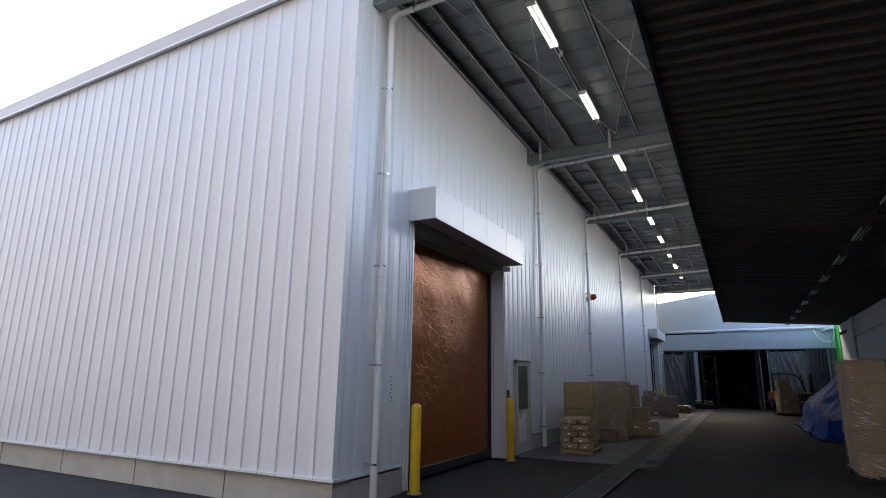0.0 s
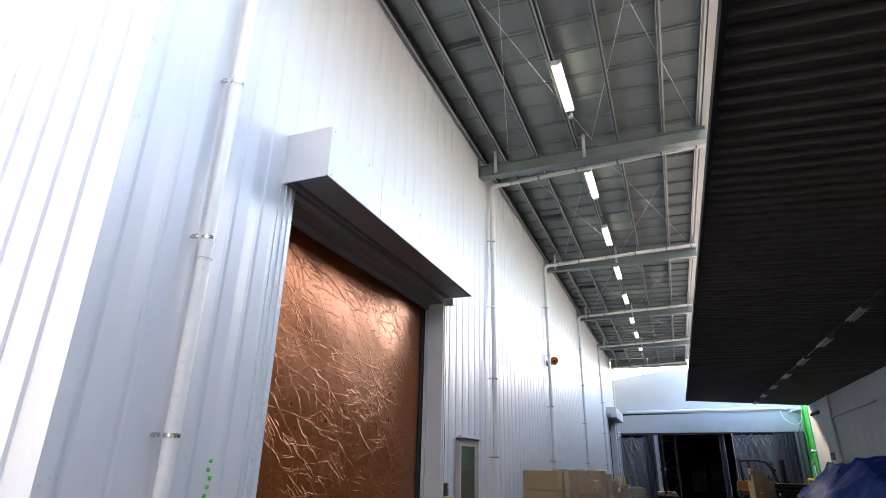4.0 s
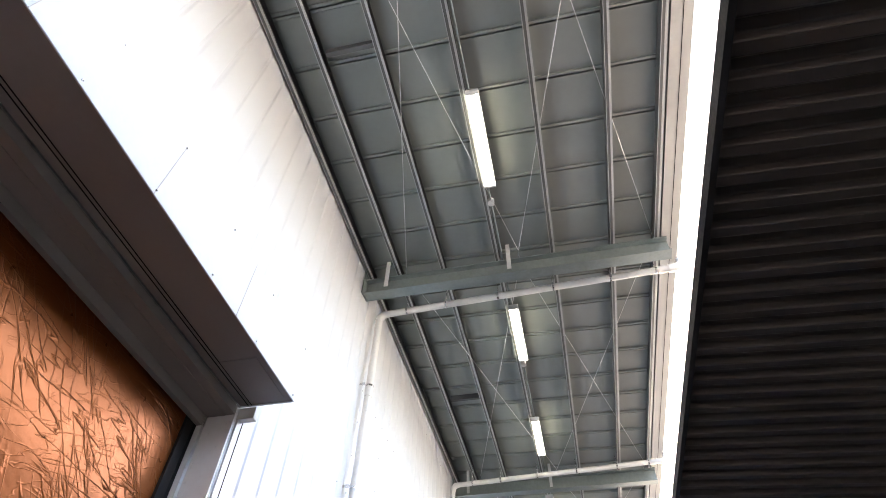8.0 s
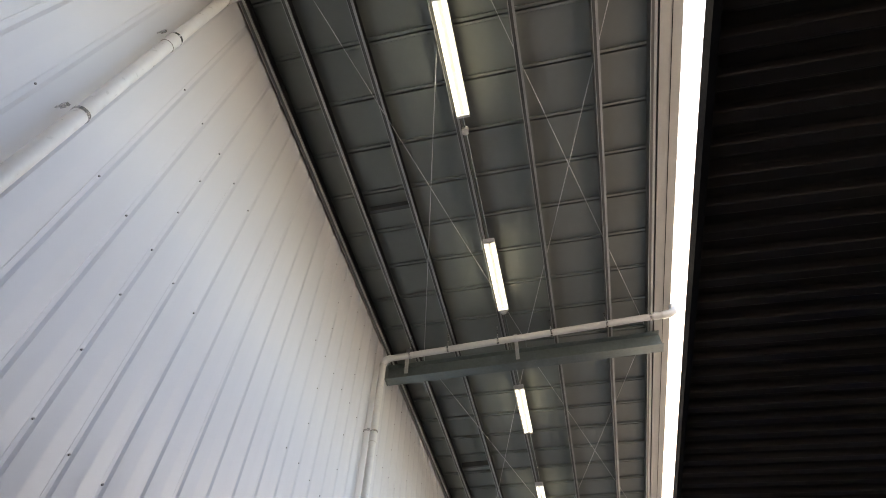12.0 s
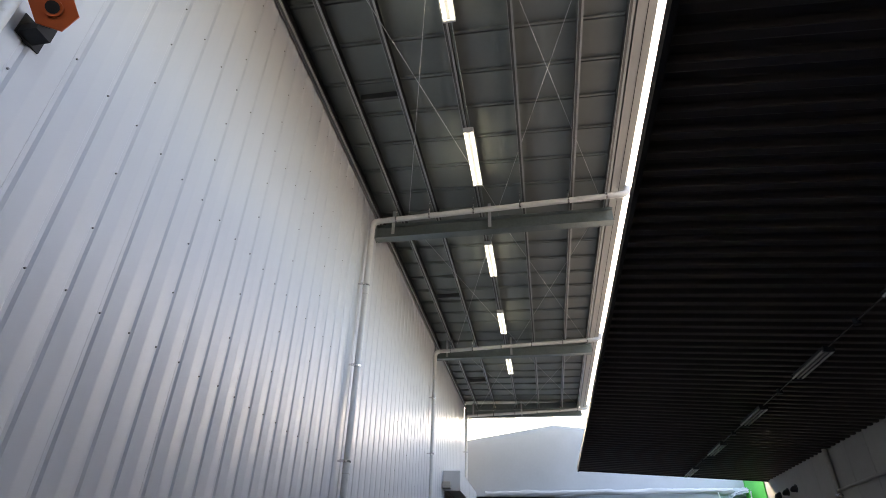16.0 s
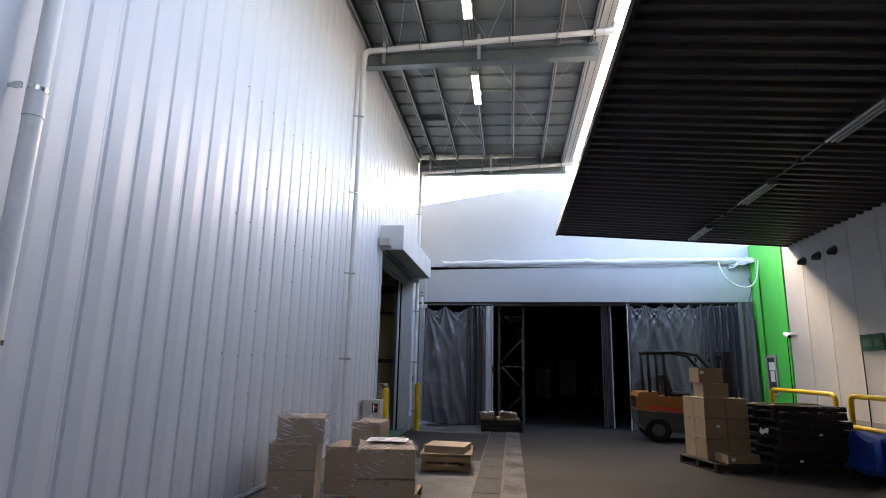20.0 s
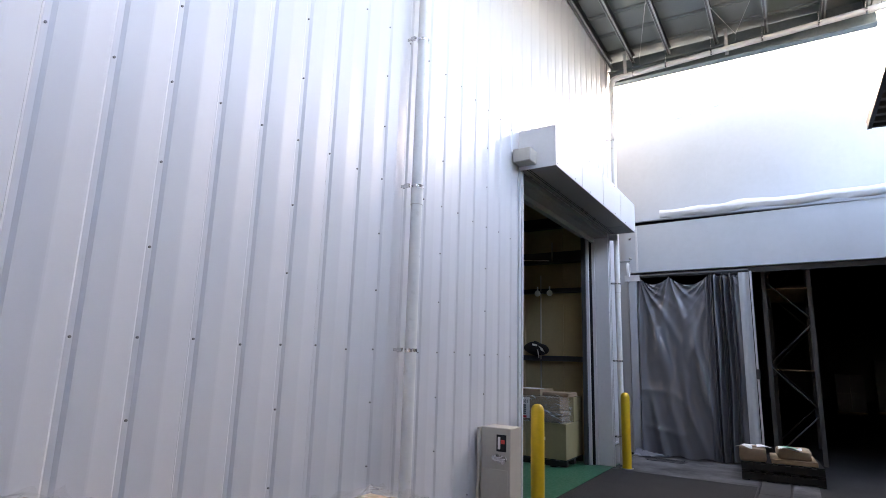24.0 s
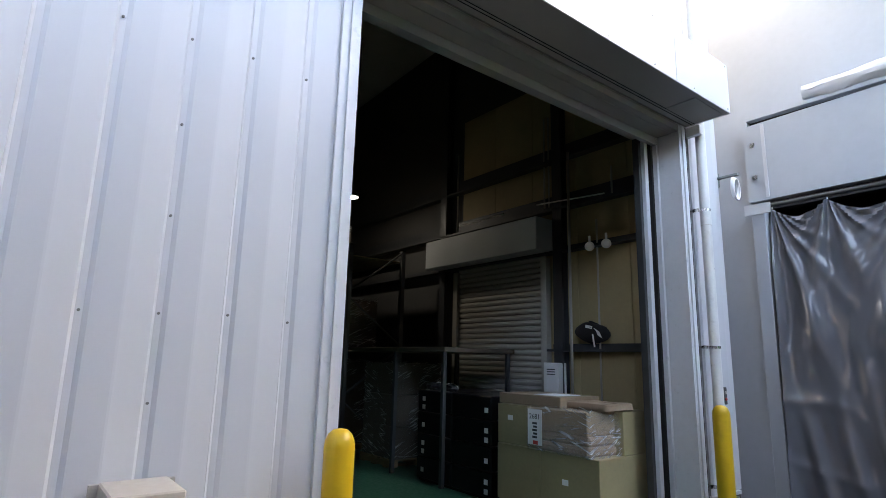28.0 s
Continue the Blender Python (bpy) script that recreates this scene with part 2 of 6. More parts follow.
def crinkled_plastic():
    """Copper-orange vinyl sheet: thin broken creases that run slantwise, level and upright."""
    m = material("orange_vinyl_sheet", (0.24, 0.069, 0.016), 0.30, 0.50, 0.02, 10, 0.10, 1.2, spec=0.25, gloss_vary=0.03)
    nt = m.node_tree
    nd, ln = nt.nodes, nt.links
    co = nd.new("ShaderNodeTexCoord")

    def field(turn, long, wide, size, detail, warp, shift):
        mp = nd.new("ShaderNodeMapping")
        mp.vector_type = "TEXTURE"
        mp.inputs["Location"].default_value = (shift, shift * 0.7, 0)
        mp.inputs["Rotation"].default_value = (turn, 0, 0)
        mp.inputs["Scale"].default_value = (1, long, wide)
        ln.new(co.outputs["Object"], mp.inputs[0])
        ns = nd.new("ShaderNodeTexNoise")
        ns.inputs["Scale"].default_value, ns.inputs["Detail"].default_value, ns.inputs["Distortion"].default_value = size, detail, warp
        ln.new(mp.outputs[0], ns.inputs["Vector"])
        return ns.outputs["Fac"]

    def ranged(src, a, b, c, d, smooth=True):
        mr = nd.new("ShaderNodeMapRange")
        mr.interpolation_type = "SMOOTHSTEP" if smooth else "LINEAR"
        mr.inputs["From Min"].default_value, mr.inputs["From Max"].default_value = a, b
        mr.inputs["To Min"].default_value, mr.inputs["To Max"].default_value = c, d
        ln.new(src, mr.inputs[0])
        return mr.outputs[0]

    def maths(op, a, b):
        n = nd.new("ShaderNodeMath")
        n.operation = op
        ln.new(a, n.inputs[0])
        if isinstance(b, float):
            n.inputs[1].default_value = b
        else:
            ln.new(b, n.inputs[1])
        return n.outputs[0]
    total = None
    for turn, long, wide, size, width, high, shift in ((-0.75, 0.95, 0.17, 1.0, 0.018, 1.0, 0.0), (-0.10, 0.95, 0.13, 1.0, 0.018, 0.9, 3.1), (-1.15, 0.70, 0.13, 1.0, 0.018, 0.6, 7.7), (0.3, 0.35, 0.08, 1.0, 0.022, 0.25, 5.2)):
        f = field(turn, long, wide, size, 2.0, 0.5, shift)
        off = nd.new("ShaderNodeMath")
        off.operation = "ABSOLUTE"
        ln.new(maths("SUBTRACT", f, 0.5), off.inputs[0])
        ridge = ranged(off.outputs[0], 0.0, width, high, 0.0)
        here = ranged(field(0.0, 0.7, 0.7, 1.0, 1.0, 0.0, shift + 11), 0.37, 0.55, 0.0, 1.0)
        ridge = maths("MULTIPLY", ridge, here)
        total = ridge if total is None else maths("ADD", total, ridge)
    soft = maths("MULTIPLY", field(-0.5, 0.55, 0.16, 1.0, 2.0, 0.5, 2.0), 0.9)
    total = maths("ADD", total, soft)
    bp = nd.new("ShaderNodeBump")
    bp.inputs["Strength"].default_value, bp.inputs["Distance"].default_value = 0.34, 0.010
    ln.new(total, bp.inputs["Height"])
    ln.new(bp.outputs[0], nd["Principled BSDF"].inputs["Normal"])
    return m


VINYL = crinkled_plastic()

# ---- tools for meshes ----


class Geo:
    """Collects faces for one mesh."""

    def __init__(self):
        self.v, self.f, self.s = [], [], []

    def add(self, verts, faces, smooth=False):
        n = len(self.v)
        self.v += [tuple(p) for p in verts]
        self.f += [tuple(i + n for i in q) for q in faces]
        self.s += [smooth] * len(faces)
        return self

    def box(self, x0, x1, y0, y1, z0, z1, c=0.0):
        """A block; c: chamfer of its edges."""
        if c <= 0:
            v = [(x, y, z) for x in (x0, x1) for y in (y0, y1) for z in (z0, z1)]
            return self.add(v, [(0, 1, 3, 2), (4, 6, 7, 5), (0, 4, 5, 1), (2, 3, 7, 6), (0, 2, 6, 4), (1, 5, 7, 3)])
        lo, hi = (x0, y0, z0), (x1, y1, z1)
        v, at = [], {}
        for sx in (0, 1):
            for sy in (0, 1):
                for sz in (0, 1):
                    s = (sx, sy, sz)
                    for ax in range(3):
                        p = [hi[k] - c if s[k] else lo[k] + c for k in range(3)]
                        p[ax] = hi[ax] if s[ax] else lo[ax]
                        at[s, ax] = len(v)
                        v.append(tuple(p))
        f = []
        for ax in range(3):
            b, d = (ax + 1) % 3, (ax + 2) % 3
            for side in (0, 1):
                q = []
                for ub, ud in ((0, 0), (1, 0), (1, 1), (0, 1)):
                    s = [0, 0, 0]
                    s[ax], s[b], s[d] = side, ub, ud
                    q.append(at[tuple(s), ax])
                f.append(tuple(q if side else q[::-1]))
        for ax in range(3):
            b, d = (ax + 1) % 3, (ax + 2) % 3
            for ub in (0, 1):
                for ud in (0, 1):
                    s0, s1 = [0, 0, 0], [0, 0, 0]
                    s0[b] = s1[b] = ub
                    s0[d] = s1[d] = ud
                    s1[ax] = 1
                    q = (at[tuple(s0), b], at[tuple(s1), b], at[tuple(s1), d], at[tuple(s0), d])
                    f.append(q if (ub + ud) % 2 == 1 else q[::-1])
        for s in [(a, b, d) for a in (0, 1) for b in (0, 1) for d in (0, 1)]:
            q = (at[s, 0], at[s, 1], at[s, 2])
            f.append(q if sum(s) % 2 else q[::-1])
        return self.add(v, f)

    def tube(self, pts, r, n=12, caps=True):
        """A round bar along points, with mitred bends."""
        pts = [Vector(p) for p in pts]
        rings, up = [], None
        for i, p in enumerate(pts):
            a = (pts[i] - pts[i - 1]).normalized() if i else (pts[1] - pts[0]).normalized()
            b = (pts[i + 1] - pts[i]).normalized() if i + 1 < len(pts) else a
            t = (a + b).normalized() if (a + b).length > 1e-6 else a
            if up is None:
                up = t.orthogonal().normalized()
            up = (up - t * up.dot(t)).normalized()
            side = t.cross(up)
            k = 1 / max(0.5, a.dot(t))
            rr = r[i] if isinstance(r, (list, tuple)) else r
            rings.append([p + (up * math.cos(q) + side * math.sin(q)) * rr * (k if False else 1) for q in (2 * math.pi * j / n for j in range(n))])
        v = [p for ring in rings for p in ring]
        f = [(i * n + j, i * n + (j + 1) % n, (i + 1) * n + (j + 1) % n, (i + 1) * n + j) for i in range(len(rings) - 1) for j in range(n)]
        self.add(v, f, True)
        if caps:
            self.add(rings[0], [tuple(range(n))[::-1]])
            self.add(rings[-1], [tuple(range(n))])
        return self

    def profile(self, prof, axis, lo, hi, closed=True, caps=True):
        """A cross-section drawn along an axis from lo to hi. prof holds pairs of the other two coordinates, in the order x, y, z."""
        def put(p, w):
            q = list(p)
            q.insert("xyz".index(axis), w)
            return tuple(q)
        n = len(prof)
        v = [put(p, lo) for p in prof] + [put(p, hi) for p in prof]
        f = [(i, (i + 1) % n, n + (i + 1) % n, n + i) for i in range(n if closed else n - 1)]
        if closed and caps:
            f += [tuple(range(n))[::-1], tuple(range(n, 2 * n))]
        return self.add(v, f)

    def sheet(self, fn, nu, nv, smooth=True):
        """A curved sheet from fn(u, v), u and v from 0 to 1."""
        v = [fn(i / nu, j / nv) for i in range(nu + 1) for j in range(nv + 1)]
        f = [(i * (nv + 1) + j, (i + 1) * (nv + 1) + j, (i + 1) * (nv + 1) + j + 1, i * (nv + 1) + j + 1) for i in range(nu) for j in range(nv)]
        return self.add(v, f, smooth)

    def ball(self, c, r, n=10, m=6):
        r = r if isinstance(r, (list, tuple)) else (r, r, r)
        return self.sheet(lambda u, v: (c[0] + r[0] * math.cos(2 * math.pi * u) * math.sin(math.pi * v), c[1] + r[1] * math.sin(2 * math.pi * u) * math.sin(math.pi * v), c[2] - r[2] * math.cos(math.pi * v)), n, m)

    def mesh(self, name, mat):
        me = bpy.data.meshes.new(name)
        me.from_pydata(self.v, [], self.f)
        me.polygons.foreach_set("use_smooth", self.s)
        bm = bmesh.new()
        bm.from_mesh(me)
        bmesh.ops.remove_doubles(bm, verts=bm.verts, dist=1e-5)
        bmesh.ops.recalc_face_normals(bm, faces=bm.faces)
        for e in bm.edges:
            if len(e.link_faces) == 2 and e.calc_face_angle() > 0.75:
                e.smooth = False
        bm.to_mesh(me)
        bm.free()
        me.materials.append(mat)
        return me


def part(name, geo, mat, parent=None, label=""):
    """Links a mesh as one object, under a thing or a part if given."""
    ob = new(name, geo.mesh(name, mat) if isinstance(geo, Geo) else geo)
    if parent:
        ob.parent = parent
    if label:
        ob["label"] = label
    return ob


def thing(name, at, label, category, group="", turn=0.0, kind=""):
    ob = new(name)
    ob.empty_display_size = 0.1
    ob.matrix_world = pose(*at, 0, 0, turn)
    return tagged(ob, label, category, group, kind)


def again(me, name, parent, x=0, y=0, z=0, rz=0, scale=(1, 1, 1), rx=0, ry=0):
    """One more piece on a mesh that is already there."""
    ob = new(name, me)
    ob.parent = parent
    ob.matrix_basis = pose(x, y, z, rx, ry, rz) @ Matrix.Diagonal((*scale, 1))
    return ob


def structure(name, geo, mat, label, category):
    return tagged(part(name, geo, mat), label, category, kind="structure")


B = lambda *a: Geo().box(*a)

# ---- ground ----
structure("ground", Geo().sheet(lambda u, v: (-900 + 1800 * u, -900 + 1800 * v, -0.03), 2, 2, False), ASPHALT, "dark grey asphalt yard reaching the horizon", "ground")
structure("road", B(2.80, 9.22, -12, 31.4, -0.03, 0.0), ASPHALT, "worn dark asphalt lane under the canopies", "road")
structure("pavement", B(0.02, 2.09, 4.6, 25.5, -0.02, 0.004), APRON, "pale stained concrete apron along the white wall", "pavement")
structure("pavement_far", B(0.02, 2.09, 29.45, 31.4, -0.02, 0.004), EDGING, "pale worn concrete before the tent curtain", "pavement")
structure("asphalt_patch", B(0.02, 2.09, 25.5, 29.45, -0.02, 0.002), ASPHALT, "dark asphalt patch before the open doorway", "pavement")
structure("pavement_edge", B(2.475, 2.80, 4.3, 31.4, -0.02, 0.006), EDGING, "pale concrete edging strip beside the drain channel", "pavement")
channel = structure("drain_channel", B(2.09, 2.475, -4, 31.4, -0.03, -0.004), BLACKSTEEL, "long drain channel closed with grey covers", "drain")
cover = Geo().box(0.012, 0.373, 0.006, 0.994, 0, 0.008, 0.004).mesh("channel_cover", STEELPLATE)
for x in (2.066, 2.463):
    part("channel_edge", B(x, x + 0.034, -4, 31.4, -0.02, 0.007), BLACKSTEEL, channel)
for i in range(35):
    again(cover, "channel_cover", channel, 2.09, -4 + i * 1.0, -0.003)

# ---- white warehouse ----
WALL_TOP, CORNER = 7.44, -1.245
PITCH = 0.2951


def siding_panel(height, ribs=3):
    """A sheet of coated steel with narrow grooves; local y runs along the wall, x outwards."""
    line = []
    for i in range(ribs):
        a = i * PITCH
        line += [(0.0, a), (-0.011, a + 0.012), (-0.011, a + 0.040), (0.0, a + 0.060), (0.008, a + 0.172), (0.008, a + 0.182)]
    line.append((0.0, ribs * PITCH - 0.001))
    return Geo().profile(line + [(-0.045, ribs * PITCH - 0.001), (-0.045, 0)], "z", 0, height)


def facade_panel(height, ribs=3):
    """A sheet with shallow ribs: a long slope up, then a sharp edge down."""
    line = []
    for i in range(ribs):
        a = i * PITCH
        line += [(0.0, a), (0.003, a + 0.05), (0.015, a + 0.100), (0.015, a + 0.118), (-0.004, a + 0.130), (-0.004, a + 0.140), (0.0, a + 0.146)]
    line.append((0.0, ribs * PITCH - 0.001))
    return Geo().profile(line + [(-0.045, ribs * PITCH - 0.001), (-0.045, 0)], "z", 0, height)


screw = Geo().tube([(0, 0, 0), (0.008, 0, 0)], 0.0065, 6)
screw_mesh = screw.mesh("screw", material("dull_screw_steel", (0.17, 0.17, 0.17), 0.5, 0.3))
DOORS = ((0.41, 4.16), (26.0, 29.62))
DOOR_TOP = 3.80
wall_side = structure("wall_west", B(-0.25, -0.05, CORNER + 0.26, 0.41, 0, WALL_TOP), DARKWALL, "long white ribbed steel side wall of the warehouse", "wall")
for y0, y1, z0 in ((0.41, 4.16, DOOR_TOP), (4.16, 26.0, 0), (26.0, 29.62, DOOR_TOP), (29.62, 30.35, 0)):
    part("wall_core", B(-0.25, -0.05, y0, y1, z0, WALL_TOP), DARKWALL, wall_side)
tall = siding_panel(WALL_TOP - 0.36).mesh("siding_panel", SIDING)
low = siding_panel(WALL_TOP - DOOR_TOP - 0.02).mesh("siding_panel", SIDING)
slim = siding_panel(WALL_TOP - 0.36, 1).mesh("siding_panel", SIDING)
slim_low = siding_panel(WALL_TOP - DOOR_TOP - 0.02, 1).mesh("siding_panel", SIDING)


def clad(y0, y1, z0):
    """Sheets side by side from y0 to y1 on the side wall."""
    y = y0
    big, small = (tall, slim) if z0 < 1 else (low, slim_low)
    while y + PITCH * 0.5 < y1:
        three = y + 3 * PITCH <= y1 + 0.05
        again(big if three else small, "siding_panel", wall_side, 0, y, z0)
        y += PITCH * (3 if three else 1)


START = 25.105 - PITCH * 90
ys = [START + PITCH * i for i in range(130)]
near = lambda y: min(ys, key=lambda a: abs(a - y))
clad(near(CORNER + 0.10), near(0.27), 0.36)
clad(near(0.27), near(4.16), DOOR_TOP + 0.02)
clad(near(4.16), near(25.96), 0.36)
clad(near(25.96), near(29.7), DOOR_TOP + 0.02)
clad(near(29.7), near(30.3), 0.36)
count = 0
GIRTS = (0.42, 1.68, 3.0, 4.32, 5.65, 6.97)
for n, y in reversed(list(enumerate(ys))):
    rows = list(GIRTS)
    if n % 3 == 0:
        rows += [z + d for z in GIRTS[:-1] for d in (0.44, 0.88)]
    for z in rows:
        blocked = any(a - 0.1 < y < b + 0.1 for a, b in DOORS) and z < 4.5
        wanted = y > 20.0 and z < 4.5 or 9.5 < y < 17 and z > 2.9 or y < 8 and 2.9 < z < 6
        if CORNER + 0.3 < y < 30.2 and not blocked and wanted and count < 300:
            again(screw_mesh, "screw", wall_side, -0.008, y + 0.025, z + 0.01 * math.sin(y * 7))
            count += 1
plinth = structure("plinth", B(-16.0, 0.0, CORNER + 0.02, CORNER + 0.35, -0.02, 0.36), CONCRETE, "low grey concrete base under the white steel cladding", "plinth")
for y0, y1 in ((CORNER + 0.35, 0.29), (4.28, 4.74), (5.68, 25.8), (29.72, 30.35)):
    part("concrete_base", B(-0.3, 0.012, y0, y1, -0.02, 0.30), CONCRETE, plinth)
part("drip_flashing", B(-16.0, 0.05, CORNER - 0.035, CORNER + 0.03, 0.34, 0.372), TRIM, plinth)
for y0, y1 in ((CORNER + 0.03, 0.29), (4.28, 4.74), (5.68, 25.8), (29.72, 30.35)):
    part("drip_flashing", B(-0.03, 0.03, y0, y1, 0.33, 0.362), TRIM, plinth)
for n in range(8):
    part("base_joint", B(-1.75 - 1.82 * n, -1.742 - 1.82 * n, CORNER + 0.014, CORNER + 0.0195, -0.02, 0.335), DARKGREY, plinth)
for n in range(40):
    part("flashing_screw", Geo().tube([(-0.25 - 0.2955 * n, CORNER - 0.034, 0.356), (-0.25 - 0.2955 * n, CORNER - 0.039, 0.356)], 0.007, 6), DARKGREY, plinth)
# facade towards the yard
FACADE_TOP, FALL = 7.24, 0.033
facade = structure("wall_south", Geo().profile([(-16, 0), (-0.05, 0), (-0.05, FACADE_TOP), (-16, FACADE_TOP - 16 * FALL)], "y", CORNER + 0.05, CORNER + 0.25), DARKWALL, "white ribbed steel end wall of the warehouse", "wall")
for i in range(18):
    x = -0.10 - 3 * PITCH * (i + 1)
    part("siding_panel", facade_panel(FACADE_TOP + (x + 1.5 * PITCH) * FALL - 0.36), SIDING, facade).matrix_basis = pose(x, CORNER, 0.36, 0, 0, -90)
corner_trim = Geo().profile([(-0.11, CORNER - 0.012), (0.012, CORNER - 0.012), (0.012, near(CORNER + 0.10) - 0.002), (-0.04, near(CORNER + 0.10) - 0.002), (-0.04, CORNER + 0.04), (-0.11, CORNER + 0.04)], "z", 0.36, WALL_TOP)
structure("corner_trim", corner_trim, TRIM, "smooth white steel corner flashing", "trim")
coping = Geo().add([(x, y, FACADE_TOP + x * FALL + z) for x in (-16.0, 0.02) for y, z in ((CORNER - 0.07, -0.01), (CORNER - 0.07, 0.26), (CORNER + 0.3, 0.30), (CORNER + 0.3, -0.01))], [(0, 1, 2, 3), (4, 5, 6, 7), (0, 1, 5, 4), (1, 2, 6, 5), (2, 3, 7, 6), (3, 0, 4, 7)])
part("coping_lip", Geo().add([(x, y, FACADE_TOP + x * FALL + z) for x in (-16.0, 0.02) for y, z in ((CORNER - 0.095, -0.05), (CORNER - 0.095, -0.012), (CORNER - 0.04, -0.012), (CORNER - 0.04, -0.05))], [(0, 1, 2, 3), (4, 5, 6, 7), (0, 1, 5, 4), (1, 2, 6, 5), (2, 3, 7, 6), (3, 0, 4, 7)]), TRIM, facade)
structure("coping", coping, material("warm_grey_coping", (0.44, 0.41, 0.40), 0.45, 0.0, 0.02, 20, 0.06, 0.8), "warm grey metal coping along the top of the end wall", "trim")
# roof and far sides of the warehouse
structure("roof", Geo().profile([(-16.2, WALL_TOP - 0.56), (0, WALL_TOP), (0, WALL_TOP + 0.12), (-16.2, WALL_TOP - 0.44)], "y", CORNER + 0.6, 30.5), ROOFTOP, "flat grey metal roof of the warehouse", "roof")
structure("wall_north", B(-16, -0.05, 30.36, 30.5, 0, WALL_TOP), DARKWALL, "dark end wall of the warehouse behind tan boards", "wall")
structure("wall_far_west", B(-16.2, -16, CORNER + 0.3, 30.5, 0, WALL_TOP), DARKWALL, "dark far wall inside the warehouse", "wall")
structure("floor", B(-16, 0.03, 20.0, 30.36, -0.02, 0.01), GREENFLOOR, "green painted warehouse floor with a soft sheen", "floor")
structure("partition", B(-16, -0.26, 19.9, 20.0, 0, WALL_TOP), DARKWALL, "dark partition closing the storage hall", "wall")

# ---- high steel canopy ----
DECK_IN, DECK_OUT = 7.44, 7.36
deck = Geo()
y = -1.22
while y < 30.0:
    deck.profile([(0.02, DECK_IN), (4.22, DECK_OUT), (4.22, DECK_OUT + 0.03), (0.02, DECK_IN + 0.03)], "y", y, y + 0.52)
    for a in (0.535, 0.585):
        deck.profile([(0.02, DECK_IN - 0.035), (4.22, DECK_OUT - 0.035), (4.22, DECK_OUT + 0.05), (0.02, DECK_IN + 0.05)], "y", y + a - 0.015, y + a + 0.012)
    deck.profile([(0.02, DECK_IN + 0.02), (4.22, DECK_OUT + 0.02), (4.22, DECK_OUT + 0.05), (0.02, DECK_IN + 0.05)], "y", y + 0.515, y + 0.615)
    y += 0.61
structure("ceiling", deck, DECK, "grey folded metal roof deck seen from below", "ceiling")
structure("eaves_flashing", B(-0.2, 0.14, -1.36, 30.4, 7.515, 7.59), TRIM, "flashing between the wall top and the canopy deck", "trim")
PURLINS = (0.06, 0.48, 1.12, 1.90, 2.66, 3.45, 4.01)


def deck_z(x):
    return DECK_IN + (DECK_OUT - DECK_IN) * x / 4.22


purlins = thing("purlin_set", (0, 0, 0), "galvanised steel channel purlins under the canopy deck", "purlin", kind="structure")
for x in PURLINS:
    z = deck_z(x) - 0.04
    d = 0.15
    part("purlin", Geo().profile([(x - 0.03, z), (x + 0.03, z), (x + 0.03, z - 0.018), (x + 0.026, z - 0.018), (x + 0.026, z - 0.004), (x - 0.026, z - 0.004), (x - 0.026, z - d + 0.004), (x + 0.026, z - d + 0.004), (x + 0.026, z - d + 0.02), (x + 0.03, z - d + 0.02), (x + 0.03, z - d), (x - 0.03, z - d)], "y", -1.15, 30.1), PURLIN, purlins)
    # Pale strips drawn as the light that the bottom lips catch.
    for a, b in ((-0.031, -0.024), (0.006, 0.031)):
        part("flange_lip", B(x + a, x + b, -1.15, 30.1, z - d - 0.003, z - d - 0.0005), LIP_GLINT, purlins)
BEAMS = (-0.82, 6.04, 12.10, 18.22, 24.20, 30.05)
for i, y in enumerate(BEAMS):
    beam = thing("canopy_beam", (0, y, 0), "galvanised steel I-beam carrying the canopy roof", "beam", "canopy beams")
    t, hb = 0.013, 0.26
    z0, z1 = 6.85, 6.865

    def flange(lo):
        return Geo().add([(x, yy, (z0 if x < 1 else z1) + lo + k) for x in (0.03, 4.12) for yy in (-0.085, 0.085) for k in (0, t)], [(0, 1, 3, 2), (4, 6, 7, 5), (0, 4, 5, 1), (2, 3, 7, 6), (0, 2, 6, 4), (1, 5, 7, 3)])
    part("bottom_flange", flange(0), GALV, beam)
    part("top_flange", flange(hb - t), GALV, beam)
    part("web", Geo().add([(x, yy, (z0 if x < 1 else z1) + k) for x in (0.03, 4.12) for yy in (-0.006, 0.006) for k in (t, hb - t)], [(0, 1, 3, 2), (4, 6, 7, 5), (0, 4, 5, 1), (2, 3, 7, 6), (0, 2, 6, 4), (1, 5, 7, 3)]), GALV, beam)
    for x in (0.36, 2.06):
        part("strap_brace", Geo().box(x - 0.028, x + 0.028, -0.14, -0.132, 6.87, 7.36), ZINC, beam)
    for x in (0.62, 2.2, 3.95):
        part("gusset_plate", Geo().profile([(-0.13, 7.10), (-0.06, 7.10), (-0.06, 7.16), (-0.10, 7.22), (-0.13, 7.22)], "x", x - 0.004, x + 0.004), GALV, beam)
    part("end_plate", B(0.0, 0.014, -0.10, 0.10, 6.86, 7.28), GALV, beam)
structure("end_closure", B(0.03, 4.06, 30.14, 30.15, 7.08, 7.37), GALV, "galvanised closing strip over the last canopy beam", "trim")
gutter = Geo().profile([(4.07, 7.18), (4.07, 7.42), (4.085, 7.42), (4.085, 7.20), (4.265, 7.20), (4.265, 7.44), (4.29, 7.44), (4.29, 7.18)], "y", -1.2, 30.2)
structure("gutter", gutter, material("weathered_gutter_plastic", (0.43, 0.44, 0.415), 0.45, 0.0, 0.02, 20, 0.08, 1.2), "long pale grey box gutter at the canopy edge", "gutter")
